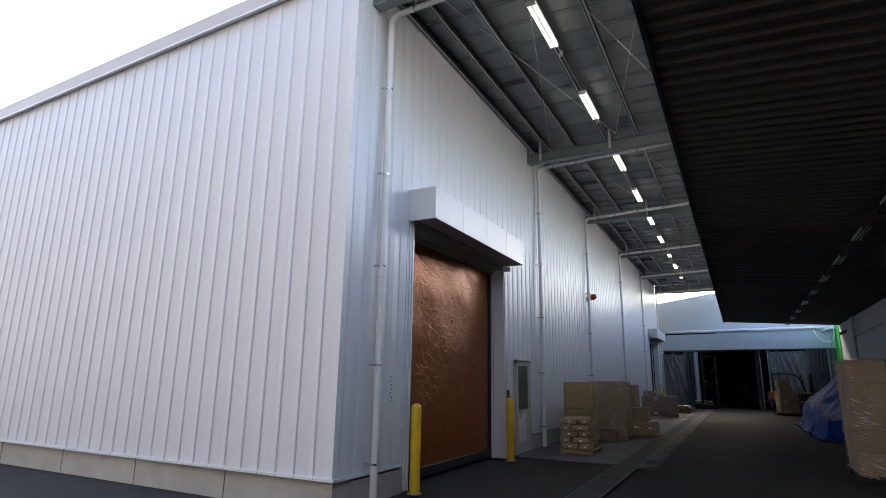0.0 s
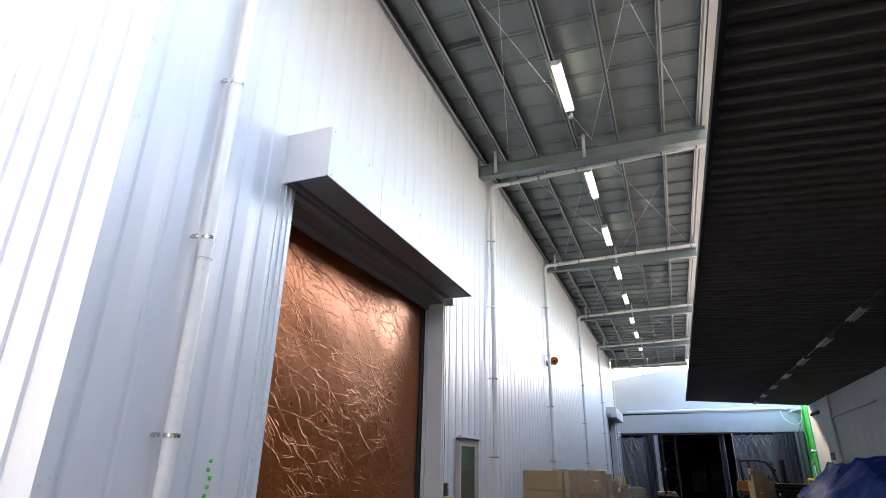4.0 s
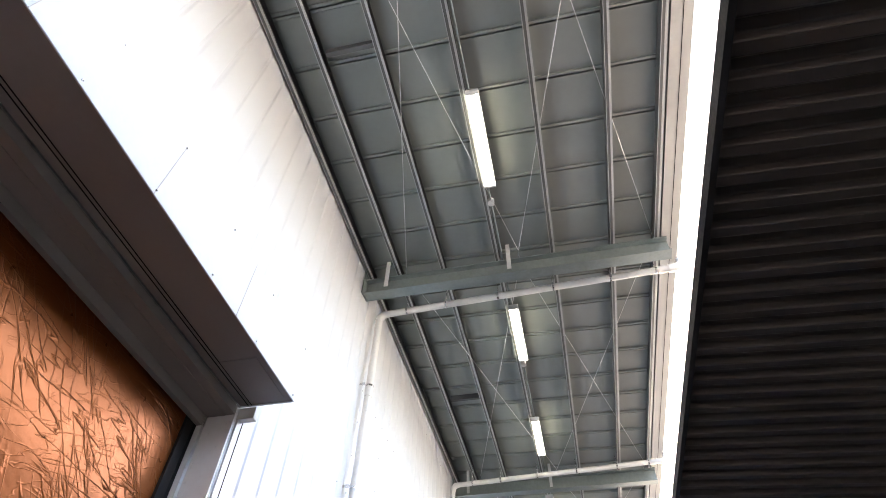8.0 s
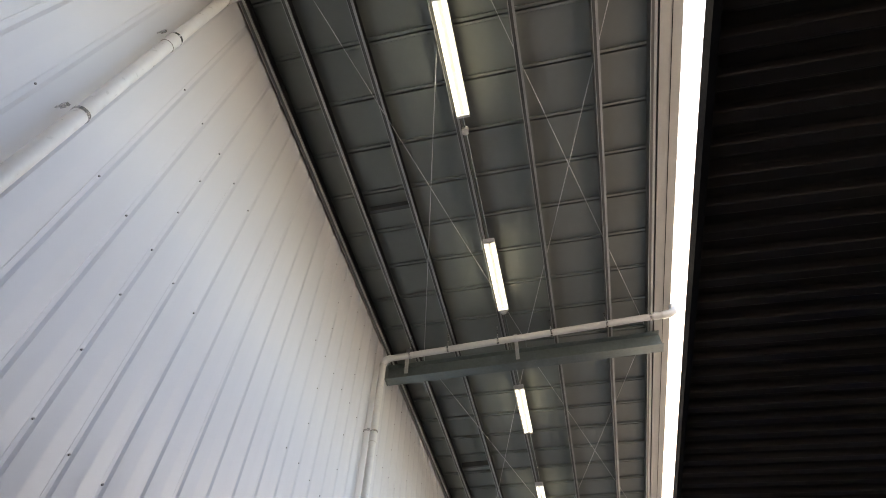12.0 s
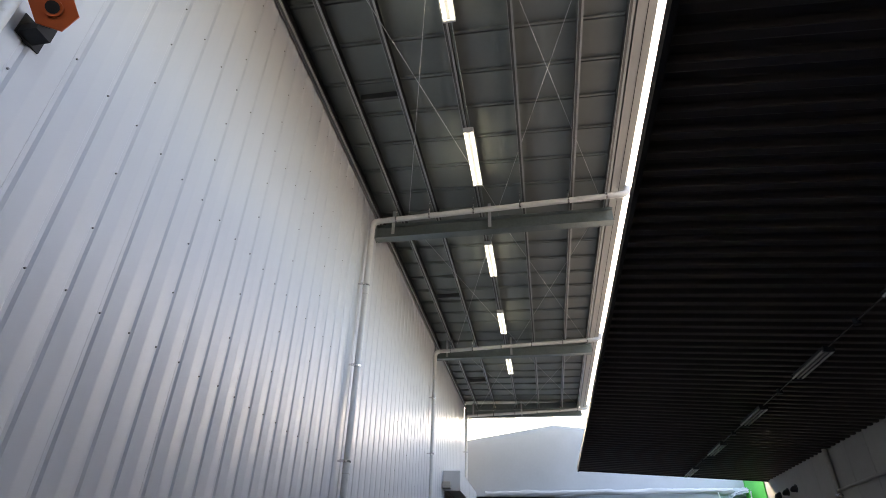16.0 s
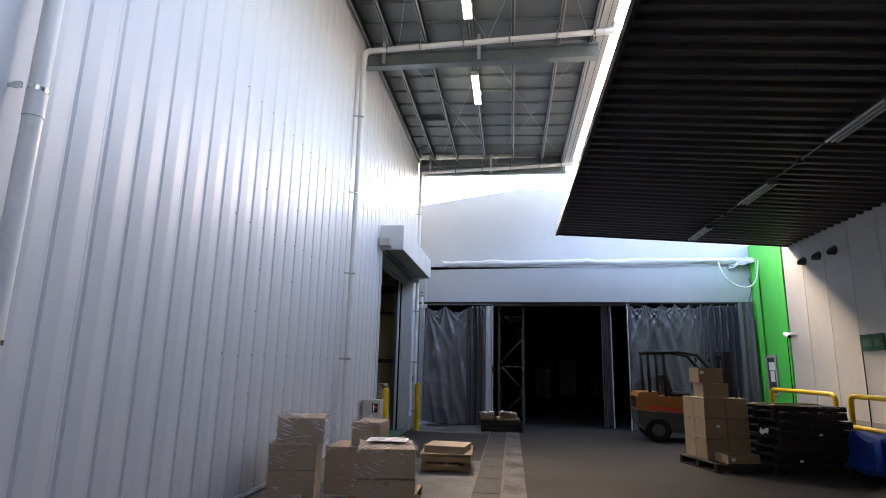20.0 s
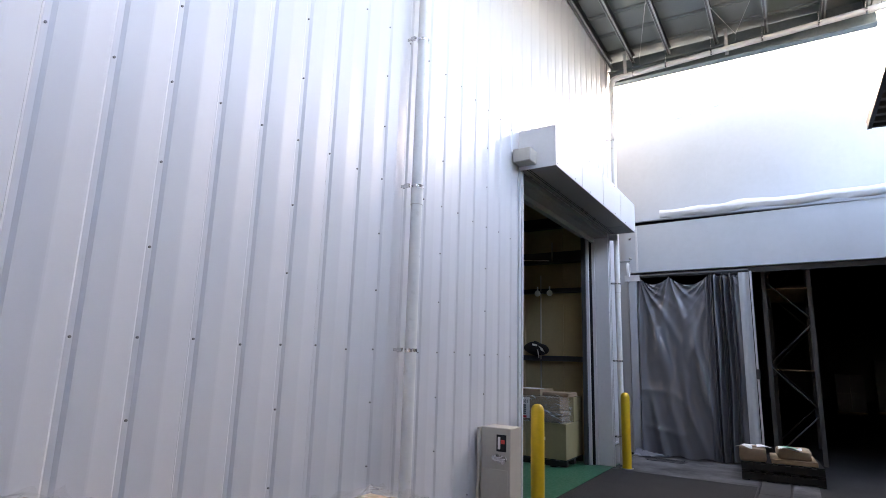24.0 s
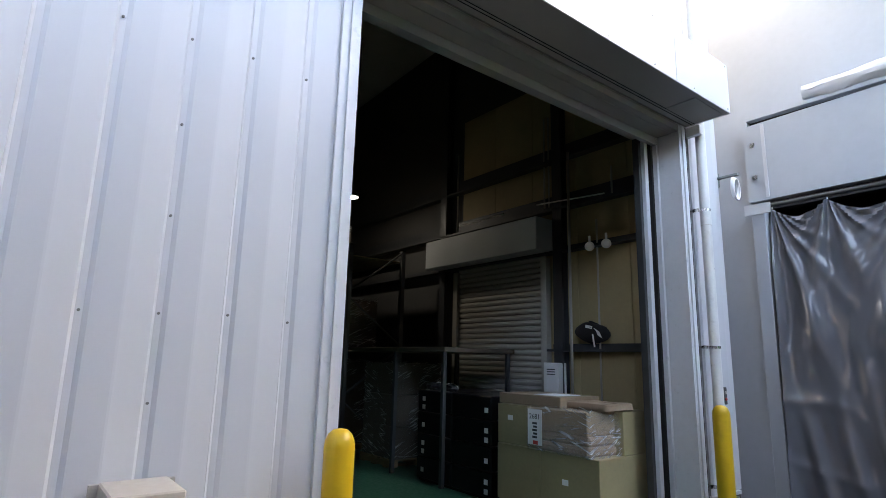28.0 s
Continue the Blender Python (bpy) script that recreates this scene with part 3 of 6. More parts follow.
structure("gutter_joint", B(4.185, 4.192, -1.2, 30.2, 7.1765, 7.1795), RUBBER, "dark lengthwise joint under the gutter", "trim")
structure("gutter_lip", B(4.02, 4.065, -1.2, 30.2, 7.22, 7.40), TRIM, "narrow white flashing beside the gutter", "trim")

# ---- low dark canopy and right-hand building ----
EDGE_X, RW = 3.757, 9.22
EDGE_Z, JOIN_Z = 4.93, 4.60


def dark_z(x):
    return EDGE_Z + (JOIN_Z - EDGE_Z) * (x - EDGE_X) / (RW - EDGE_X)


low_roof = Geo()
y = -13.0
while y < 29.1:
    w = 0.25
    fold = [(0.0, 0.0), (0.012, 0.004), (0.085, 0.004), (0.10, 0.012), (0.128, 0.058), (0.142, 0.066), (0.21, 0.066), (0.224, 0.058), (0.24, 0.010), (0.25, 0.0)]
    for (a, da), (b, db) in zip(fold, fold[1:]):
        low_roof.add([(EDGE_X + 0.02, y + a, EDGE_Z + da), (EDGE_X + 0.02, y + b, EDGE_Z + db), (RW, y + b, JOIN_Z + db), (RW, y + a, JOIN_Z + da)], [(0, 1, 2, 3)])
    y += w
low_roof.add([(EDGE_X + 0.02, -13, EDGE_Z + 0.14), (RW, -13, JOIN_Z + 0.14), (RW, 29.16, JOIN_Z + 0.14), (EDGE_X + 0.02, 29.16, EDGE_Z + 0.14)], [(0, 1, 2, 3)])
structure("ceiling_low", low_roof, BROWN, "dark brown corrugated steel canopy seen from below", "ceiling")
structure("canopy_edge", B(EDGE_X - 0.03, EDGE_X + 0.02, -13, 29.18, EDGE_Z - 0.04, EDGE_Z + 0.08), BLACKSTEEL, "black steel edge trim of the low canopy", "trim")
structure("canopy_end", Geo().add([(EDGE_X + 0.02, 29.14, EDGE_Z - 0.02), (RW, 29.14, JOIN_Z - 0.02), (RW, 29.14, JOIN_Z + 0.16), (EDGE_X + 0.02, 29.14, EDGE_Z + 0.16), (EDGE_X + 0.02, 29.19, EDGE_Z - 0.02), (RW, 29.19, JOIN_Z - 0.02), (RW, 29.19, JOIN_Z + 0.16), (EDGE_X + 0.02, 29.19, EDGE_Z + 0.16)], [(0, 1, 2, 3), (4, 5, 6, 7), (0, 1, 5, 4), (3, 2, 6, 7), (1, 2, 6, 5)]), BLACKSTEEL, "black end trim of the low canopy", "trim")
structure("canopy_roof", B(EDGE_X + 0.02, RW + 0.3, -13, 29.16, 5.12, 5.16), BROWN, "dark brown roof sheet over the low canopy", "roof")
wall_right = structure("wall_east", B(RW + 0.03, RW + 0.3, -12, 29.54, 0, 5.1), CREAM, "cream panelled wall of the neighbouring building", "wall")
wp = Geo().box(0, 0.03, 0.006, 0.894, 0.78, 4.70, 0.004)
wpm = wp.mesh("wall_panel", CREAM)
for i in range(45):
    again(wpm, "wall_panel", wall_right, RW, 28.64 - 0.9 * i, 0)
part("concrete_base", B(RW - 0.03, RW + 0.03, -12, 29.54, 0, 0.78), CONCRETE, wall_right)
green_wall = structure("wall_green", B(RW + 0.02, RW + 0.3, 29.55, 31.8, 0, 5.1), GREEN, "bright green sheet wall beside the tent hall", "wall")

part("sheet_fold", Geo().sheet(lambda u, v: (RW - 0.02 - 0.035 * math.sin(u * 13 + 1.2 * noise.noise(Vector((u * 3, v * 2, 5)))) * (0.4 + 0.6 * v), 30.90 + 0.50 * u, 0.02 + 4.6 * v), 40, 20), GREEN, green_wall)
part("sheet_post", B(RW - 0.03, RW + 0.02, 29.55, 29.61, 0, 4.7), GREEN, green_wall)
# Added out of view; its height sets how much sky reaches the upper white wall.
structure("neighbour_building", B(RW + 0.31, RW + 12, -11, 29.2, 0, 5.5), CREAM, "plain unseen block added behind the cream wall, height set for skylight", "building")
# Unseen block, added to keep southern skylight off the end wall and lane.
structure("opposite_building", B(-60, 60, -15, -14, 0, 17), material("dark_blocker_grey", (0.11, 0.11, 0.12), 0.7, 0.0, 0.05, 20, 0.2, 0.6), "plain grey unseen block added across the yard to cut skylight", "building")
# ---- tent hall at the end ----
TENT = 31.5
gable = Geo()
outline = [(-7, 5.6), (0.02, 6.45), (3.15, 6.94), (9.6, 6.12), (16, 5.3)]
for (xa, za), (xb, zb) in zip(outline, outline[1:]):
    gable.add([(xa, TENT, 4.5), (xb, TENT, 4.5), (xb, TENT, zb), (xa, TENT, za), (xa, TENT + 0.1, 4.5), (xb, TENT + 0.1, 4.5), (xb, TENT + 0.1, zb), (xa, TENT + 0.1, za)], [(0, 1, 2, 3), (4, 5, 6, 7), (3, 2, 6, 7), (0, 1, 5, 4)])
structure("tent_gable", gable, MEMBRANE, "pale grey membrane gable of the tent hall", "wall")
header = Geo().add([(-0.1, TENT - 0.12, 3.43), (9.19, TENT - 0.12, 3.51), (9.19, TENT - 0.12, 4.57), (-0.1, TENT - 0.12, 4.38), (-0.1, TENT, 3.43), (9.19, TENT, 3.51), (9.19, TENT, 4.57), (-0.1, TENT, 4.38)], [(0, 1, 2, 3), (4, 5, 6, 7), (0, 1, 5, 4), (1, 2, 6, 5), (2, 3, 7, 6), (3, 0, 4, 7)])
structure("tent_header", header, MEMBRANE, "pale blue-grey membrane band over the tent opening", "wall")
for x in (1.9, 4.1, 6.3, 8.3):
    structure("membrane_seam", B(x, x + 0.06, TENT - 0.124, TENT - 0.1205, 3.56, 4.36), MEMBRANE, "welded vertical seam in the pale membrane", "trim")
    structure("membrane_seam", B(x - 0.5, x - 0.44, TENT - 0.004, TENT - 0.0005, 4.95, 6.2), MEMBRANE, "welded vertical seam in the pale membrane", "trim")
structure("membrane_batten", B(0.10, 0.135, TENT - 0.135, TENT - 0.121, 3.46, 4.36), HOODMAT, "thin clamping batten at the edge of the membrane band", "trim")
structure("tent_side", B(-7, -0.1, TENT, TENT + 0.1, 0, 4.5), MEMBRANE, "grey membrane wall beside the tent opening", "wall")
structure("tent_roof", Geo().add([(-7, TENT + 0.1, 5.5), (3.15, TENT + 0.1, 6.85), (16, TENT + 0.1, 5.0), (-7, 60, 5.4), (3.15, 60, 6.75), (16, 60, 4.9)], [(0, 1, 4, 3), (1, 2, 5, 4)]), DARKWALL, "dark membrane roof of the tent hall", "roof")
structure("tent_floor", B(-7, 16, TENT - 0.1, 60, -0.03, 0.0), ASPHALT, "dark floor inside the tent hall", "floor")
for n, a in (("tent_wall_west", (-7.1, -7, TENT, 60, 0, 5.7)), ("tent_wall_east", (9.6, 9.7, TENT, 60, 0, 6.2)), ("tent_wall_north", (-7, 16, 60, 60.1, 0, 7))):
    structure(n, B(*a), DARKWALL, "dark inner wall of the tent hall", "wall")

# ---- pipes and lights of the high canopy ----
DOWNPIPES = ((-0.535, 1), (6.46, 1), (11.61, -1), (17.69, -1), (23.675, -1), (29.85, -1))


def downpipe(y):
    p = thing("downpipe", (0.10 if y < 0 else 0.115, y, 0), "ivory plastic rain downpipe with an arm to the gutter", "pipe", "rain downpipes")
    r = 0.047
    part("vertical_pipe", Geo().tube([(0, 0, 0.02), (0, 0, 6.78)], r, 16), PVC, p)
    part("elbow", Geo().tube([(0, 0, 6.76), (0.012, 0, 6.82), (0.05, 0, 6.865), (0.12, 0, 6.885)], r + 0.007, 16), PVC, p)
    part("arm_pipe", Geo().tube([(0.10, 0, 6.88), (4.06, 0, 7.038)], r, 16), PVC, p)
    part("outer_elbow", Geo().tube([(4.02, 0, 7.034), (4.12, 0, 7.04), (4.18, 0, 7.07), (4.20, 0, 7.12), (4.20, 0, 7.185)], r + 0.008, 16), PVC, p)
    part("coupling", Geo().tube([(3.88, 0, 7.029), (3.98, 0, 7.033)], r + 0.007, 16), PVC, p)
    for z in (0.42, 2.955, 5.60):
        part("collar", Geo().tube([(0, 0, z - 0.10), (0, 0, z + 0.045)], r + 0.0035, 16), PVC, p)
        part("collar_joint", Geo().tube([(0, 0, z - 0.104), (0, 0, z - 0.1005)], r + 0.0036, 16), GREYPAINT, p)
    for z in (0.46, 1.685, 3.005, 4.33, 5.655):
        b = part("pipe_bracket", Geo().tube([(0, 0, z - 0.013), (0, 0, z + 0.013)], r + 0.005, 16), STAINLESS, p)
        part("bracket_leg", Geo().box(-0.15, -0.05, -0.075, -0.068, z - 0.012, z + 0.012).box(-0.075, -0.03, -0.08, -0.06, z - 0.016, z + 0.016), STAINLESS, b)
    for x in (0.40, 0.97, 1.71, 2.48, 3.26, 3.86):
        z = 6.88 + 0.155 * (x - 0.1) / 3.88
        b = part("pipe_hanger", Geo().tube([(x - 0.012, 0, z), (x + 0.012, 0, z)], r + 0.005, 14), STAINLESS, p)
        part("hanger_rod", Geo().tube([(x, 0, z + r), (x, 0, deck_z(x + 0.15) - 0.16)], 0.006, 6), STAINLESS, b)
    return p


first_pipe = downpipe(DOWNPIPES[0][0])
for y, side in DOWNPIPES[1:]:
    copy_thing(first_pipe, pose(0.115, y, 0))


def strip_light(x, y, z, lit=True, first=None):
    """A twin-tube batten that hangs with its length along y."""
    n = "strip_light" if lit else "unlit_strip_light"
    p = thing("fluorescent_light", (x, y, z), "lit twin-tube fluorescent batten under the steel canopy" if lit else "unlit twin-tube fluorescent batten under the brown canopy", "light", n)
    part("housing", Geo().profile([(-0.075, 0.06), (0.075, 0.06), (0.03, 0.012), (-0.03, 0.012)], "y", 0, 1.24), TRIM if lit else DARKGREY, p)
    for a in ((-0.048, 0.048) if lit else (-0.07, 0.0, 0.07)):
        part("tube", Geo().tube([(a, 0.025, 0.0), (a, 1.215, 0.0)], 0.019, 10), TUBE if lit else TUBEOFF, p)
    for b in (-0.012, 1.222):
        part("end_cap", Geo().box(-0.075, 0.075, b, b + 0.03, -0.022, 0.064, 0.006), TRIM if lit else DARKGREY, p)
    return p


lit = strip_light(1.965, 0.46, 7.135)
for a in (0.1, 1.14):
    part("hanger", Geo().tube([(0, a, 0.06), (0, a, 0.14)], 0.008, 6), GALV, lit)
for y in (3.505, 6.94, 9.945, 12.98, 16.02, 19.04, 22.04, 25.05):
    copy_thing(lit, pose(2.015 - 0.004 * y, y, 7.135))
unlit = strip_light(6.84, 27.4, dark_z(6.84) - 0.10, False)
for k in range(1, 9):
    copy_thing(unlit, pose(6.84, 27.4 - 2.94 * k, dark_z(6.84) - 0.10))
conduit = thing("conduit", (1.91, 0, 7.24), "thin grey lighting conduit with round junction boxes", "conduit")
part("conduit_pipe", Geo().tube([(0.06, 0.3, 0), (0.06, 26.0, 0)], 0.011, 8), GALV, conduit)
for y in (2.1, 5.05, 8.4, 11.3, 14.2, 17.3, 20.1, 23.1, 26.0):
    part("junction_box", Geo().tube([(0.06, y, -0.045), (0.06, y, 0.03)], 0.042, 14), PVC, conduit)
low_conduit = thing("conduit", (6.84, 0, dark_z(6.84) - 0.05), "thin dark conduit with round junction boxes under the brown canopy", "conduit")
part("conduit_pipe", Geo().tube([(0, -2, 0), (0, 28.4, 0)], 0.012, 8), DARKGREY, low_conduit)
for k in range(10):
    part("junction_box", Geo().tube([(0, 26.5 - 2.94 * k, -0.05), (0, 26.5 - 2.94 * k, 0.03)], 0.045, 12), DARKGREY, low_conduit)
rods = thing("bracing_rod_set", (0, 0, 0), "thin crossed steel tie rods under the canopy deck", "bracing", kind="structure")
for i in range(5):
    ya, yb = BEAMS[i] + 0.11, BEAMS[i + 1] - 0.11
    for xa, xb in ((0.62, 2.2), (2.2, 3.95)):
        part("tie_rod", Geo().tube([(xa, ya, 7.22), (xb, yb, 7.25)], 0.005, 6), ZINC, rods)
        part("tie_rod", Geo().tube([(xb, ya, 7.25), (xa, yb, 7.22)], 0.005, 6), ZINC, rods)
    ym = (ya + yb) / 2 + 0.2
    part("purlin_spacer", B(0.55, 1.08, ym, ym + 0.05, 7.27, 7.37), PURLIN, rods)

# ---- sheet doors with their hoods ----


def hood(y0, y1, control):
    h = thing("door_hood", (0, y0, 0), "pale grey steel roller hood over a wide doorway", "door hood", "door hoods")
    w, x1, z0, z1 = y1 - y0, 0.475, 3.865, 4.363
    part("front_panel", Geo().box(x1 - 0.012, x1, 0, w, z0, z1, 0.003), HOODMAT, h)
    part("top_panel", Geo().box(0.0, x1 - 0.012, 0, w, z1 - 0.012, z1), HOODMAT, h)
    for a in (0, w - 0.012):
        part("end_panel", Geo().box(0.0, x1 - 0.013, a, a + 0.012, z0, z1 - 0.013), HOODMAT, h)
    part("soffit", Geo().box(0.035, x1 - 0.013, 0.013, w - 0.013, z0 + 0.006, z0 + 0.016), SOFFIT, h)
    for x in (0.10, 0.13):
        part("soffit_joint", B(x, x + 0.006, 0.013, w - 0.013, z0 + 0.002, z0 + 0.0055), RUBBER, h)
    for k in range(1, 4):
        part("joint_strip", B(x1 - 0.001, x1 + 0.0025, w * k / 4 - 0.002, w * k / 4 + 0.002, z0 + 0.004, z1 - 0.004), GREYPAINT, h)
    for k in range(7):
        for z in (z0 + 0.03, z1 - 0.03):
            part("rivet", Geo().tube([(x1, 0.05 + k * (w - 0.1) / 6, z), (x1 + 0.005, 0.05 + k * (w - 0.1) / 6, z)], 0.007, 6), STAINLESS, h)
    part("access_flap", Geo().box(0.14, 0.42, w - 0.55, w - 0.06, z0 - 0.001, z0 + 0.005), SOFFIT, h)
    if control:
        part("control_box", Geo().box(0.02, 0.24, -0.20, -0.004, z0 + 0.04, z0 + 0.20, 0.008), GREYPAINT, h)
    part("support_bracket", Geo().box(0.02, 0.17, w, w + 0.06, z0 - 0.10, z0 - 0.002, 0.004), HOODMAT, h)


hood(0.27, 4.17, False)
hood(25.92, 29.74, True)


def door_frame(y0, y1):
    """White steel lining of a doorway with black-lipped guide rails."""
    d = thing("door_1" if y0 < 10 else "door_2", (0, 0, 0), "white steel doorway lining with black-lipped guide rails", "door frame", kind="structure")
    for a, s in ((y0, 1), (y1, -1)):
        lo = lambda p, q: (min(a + s * p, a + s * q), max(a + s * p, a + s * q))
        part("jamb_face", B(-0.05, 0.03, *lo(-0.10, 0.0), 0.0, 3.86), TRIM, d)
        if y0 < 10 and s > 0:
            part("jamb_trim", B(-0.04, 0.014, *lo(-0.16, -0.1005), 0.3, 3.86), TRIM, d)
        part("jamb_reveal", B(-0.20, 0.028, *lo(0.0, 0.02), 0.0, 3.86), TRIM, d)
        part("jamb_lip", B(0.0305, 0.045, *lo(-0.05, -0.015), 0.0, 3.86), TRIM, d)
        part("guide_rail", B(-0.33, -0.29, *lo(0.0, 0.13), 0.0, 3.79), TRIM, d)
        part("rear_rail", B(-0.40, -0.332, *lo(0.0, 0.17), 0.0, 3.79), DARKGREY, d)
        if s < 0:
            part("joint_seal", B(0.004, 0.033, *lo(-0.108, -0.1005), 0.3, 3.86), RUBBER, d)
        part("guide_rail", B(-0.25, -0.205, *lo(0.0, 0.045), 0.0, 3.79), TRIM, d)
        part("rubber_lip", B(-0.289, -0.251, *lo(0.0, 0.075), 0.0, 3.79), RUBBER, d)
    # Lintel pieces carry the same painted-in underside shade.
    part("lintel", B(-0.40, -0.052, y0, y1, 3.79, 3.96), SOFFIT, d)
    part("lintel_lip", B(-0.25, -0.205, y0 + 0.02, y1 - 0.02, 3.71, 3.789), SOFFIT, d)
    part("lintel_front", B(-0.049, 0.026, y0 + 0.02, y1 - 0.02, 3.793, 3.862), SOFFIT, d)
    return d


door_frame(0.41, 4.16)
door_frame(26.0, 29.62)
sheet_door = thing("sheet_door", (-0.275, 0.41, 0), "closed orange vinyl sheet door, creased and shiny", "door")


def crease(u, v):
    y, z = u * 3.75, 0.16 + v * 3.62
    n1 = noise.noise(Vector((y * 1.3, z * 2.1, 3.1)))
    edge = min(1, u * 8, (1 - u) * 8)
    top = 0.35 + 0.65 * min(1, max(0, v * 1.6 - 0.1))
    return (edge * top * 0.012 * n1, y, z)


part("vinyl_sheet", Geo().sheet(crease, 90, 90), VINYL, sheet_door)
part("bottom_bar", Geo().box(-0.02, 0.03, 0.02, 3.73, 0.03, 0.17, 0.01), BLACKSTEEL, sheet_door)
part("edge_strip", B(-0.012, 0.022, 3.59, 3.73, 0.17, 3.78), BLACKPLASTIC, sheet_door)
part("edge_strip", B(-0.012, 0.020, 0.02, 0.10, 0.17, 3.78), BLACKPLASTIC, sheet_door)
part("backing", B(-0.06, -0.03, 0.0, 3.75, 0.0, 3.8), DARKWALL, sheet_door)

for k in range(7):
    part("paint_mark", Geo().tube([(0.006, -0.07 + 0.015 * math.sin(k * 2.1), 1.20 + 0.055 * k), (0.010, -0.07 + 0.015 * math.sin(k * 2.1), 1.225 + 0.055 * k)], 0.014, 8), GREEN, wall_side)
# personnel door
pd = thing("personnel_door", (0.055, 4.80, 0), "grey steel personnel door with a tall dark glass pane", "door")
part("door_frame", Geo().box(-0.05, 0.02, -0.02, 0.03, 0, 1.93).box(-0.05, 0.02, 0.80, 0.85, 0, 1.93).box(-0.05, 0.02, -0.02, 0.85, 1.88, 1.93), GREYPAINT, pd)
part("leaf", Geo().box(-0.04, 0.0, 0.03, 0.80, 0.02, 0.90).box(-0.04, 0.0, 0.03, 0.09, 0.90, 1.88).box(-0.04, 0.0, 0.74, 0.80, 0.90, 1.88).box(-0.04, 0.0, 0.09, 0.74, 1.82, 1.88), GREYPAINT, pd)
part("glass_pane", B(-0.025, -0.015, 0.09, 0.74, 0.90, 1.82), GLASS, pd)
part("drip_cap", Geo().box(0.0, 0.06, -0.05, 0.88, 1.935, 1.96), TRIM, pd)
part("lower_panel", Geo().box(0.002, 0.012, 0.05, 0.52, 0.25, 0.86, 0.004), HOODMAT, pd)
part("lock_case", Geo().box(0.0, 0.02, 0.10, 0.17, 0.72, 0.92, 0.004), STAINLESS, pd)
part("lever_handle", Geo().tube([(0.02, 0.13, 0.84), (0.06, 0.13, 0.84), (0.06, 0.24, 0.84)], 0.010, 8), STAINLESS, pd)
for z in (0.3, 1.0, 1.7):
    part("hinge", Geo().tube([(0.012, 0.815, z - 0.05), (0.012, 0.815, z + 0.05)], 0.012, 8), STAINLESS, pd)


def bollard(y):
    b = thing("bollard", (0.24, y, 0), "yellow painted steel bollard guarding the doorway", "bollard", "yellow bollards")
    prof = [(0.072, 0), (0.072, 1.10), (0.068, 1.13), (0.055, 1.158), (0.034, 1.176), (0.0, 1.182)]
    g = Geo()
    n = 18
    g.add([(r * math.cos(2 * math.pi * j / n), r * math.sin(2 * math.pi * j / n), z) for r, z in prof for j in range(n)], [(i * n + j, i * n + (j + 1) % n, (i + 1) * n + (j + 1) % n, (i + 1) * n + j) for i in range(len(prof) - 1) for j in range(n)], True)
    part("post", g, YELLOW, b)
    part("foot_ring", Geo().tube([(0, 0, 0.0), (0, 0, 0.012)], 0.10, 18), CONCRETE, b)
    return b


one = bollard(0.25)
for y in (3.90, 25.92, 29.62):
    copy_thing(one, pose(0.24, y, 0))
for y in (4.05, 29.82):
    sw = thing("door_switch", (0.0, y + 0.22, 1.16), "small dark push-button box on the door jamb", "switch", "door switches")
    part("switch_case", Geo().box(0.02, 0.075, 0, 0.07, 0, 0.16, 0.006), DARKGREY, sw)
    part("button", Geo().tube([(0.075, 0.035, 0.11), (0.085, 0.035, 0.11)], 0.014, 10), GREYPAINT, sw)
    part("button", Geo().tube([(0.075, 0.035, 0.05), (0.085, 0.035, 0.05)], 0.014, 10), RED, sw)
    part("cable_pipe", Geo().tube([(0.04, 0.035, 0), (0.04, 0.035, -1.1)], 0.011, 8), PVC, sw)

horn = thing("alarm_horn", (0.0, 11.83, 4.25), "orange hexagonal alarm horn on a black bracket", "alarm")
axis = Vector((0.42, -0.72, -0.55)).normalized()
at = lambda k: Vector((0.215, -0.075, -0.03)) + axis * k
part("front_plate", Geo().tube([at(0.0), at(0.016)], 0.124, 6), ORANGE, horn)
part("bell", Geo().tube([at(-0.13), at(-0.06), at(-0.002)], [0.05, 0.075, 0.10], 14), ORANGE, horn)
part("horn_rim", Geo().tube([at(0.0165), at(0.03)], 0.05, 14), ORANGE, horn)
part("horn_mouth", Geo().tube([at(0.0305), at(0.034)], 0.036, 12), BLACKPLASTIC, horn)
part("bracket", Geo().box(-0.012, 0.012, -0.06, 0.10, -0.15, 0.0).box(0.012, 0.13, -0.05, 0.05, -0.14, -0.09).box(0.09, 0.13, -0.03, 0.05, -0.09, 0.02), BLACKSTEEL, horn)

# power cabinet beside the second doorway
cab = thing("power_cabinet", (0.06, 24.98, 0), "warm grey steel power cabinet on a stand", "cabinet")
part("cabinet_body", Geo().box(0.0, 0.30, 0.0, 0.25, 0.33, 1.01, 0.006), GREYPAINT, cab)
part("back_plate", B(-0.03, -0.004, -0.03, 0.28, 0.30, 1.0), GREYPAINT, cab)
part("lower_door", Geo().box(0.02, 0.28, -0.008, -0.001, 0.36, 0.64, 0.002), GREYPAINT, cab)
part("warning_plate", B(0.205, 0.245, -0.006, -0.0045, 0.87, 0.905), RED, cab)
part("paper_tag", B(0.175, 0.20, -0.006, -0.0045, 0.82, 0.93), WHITE, cab)
part("breaker_window", B(0.16, 0.26, -0.004, -0.001, 0.80, 0.95), BLACKPLASTIC, cab)
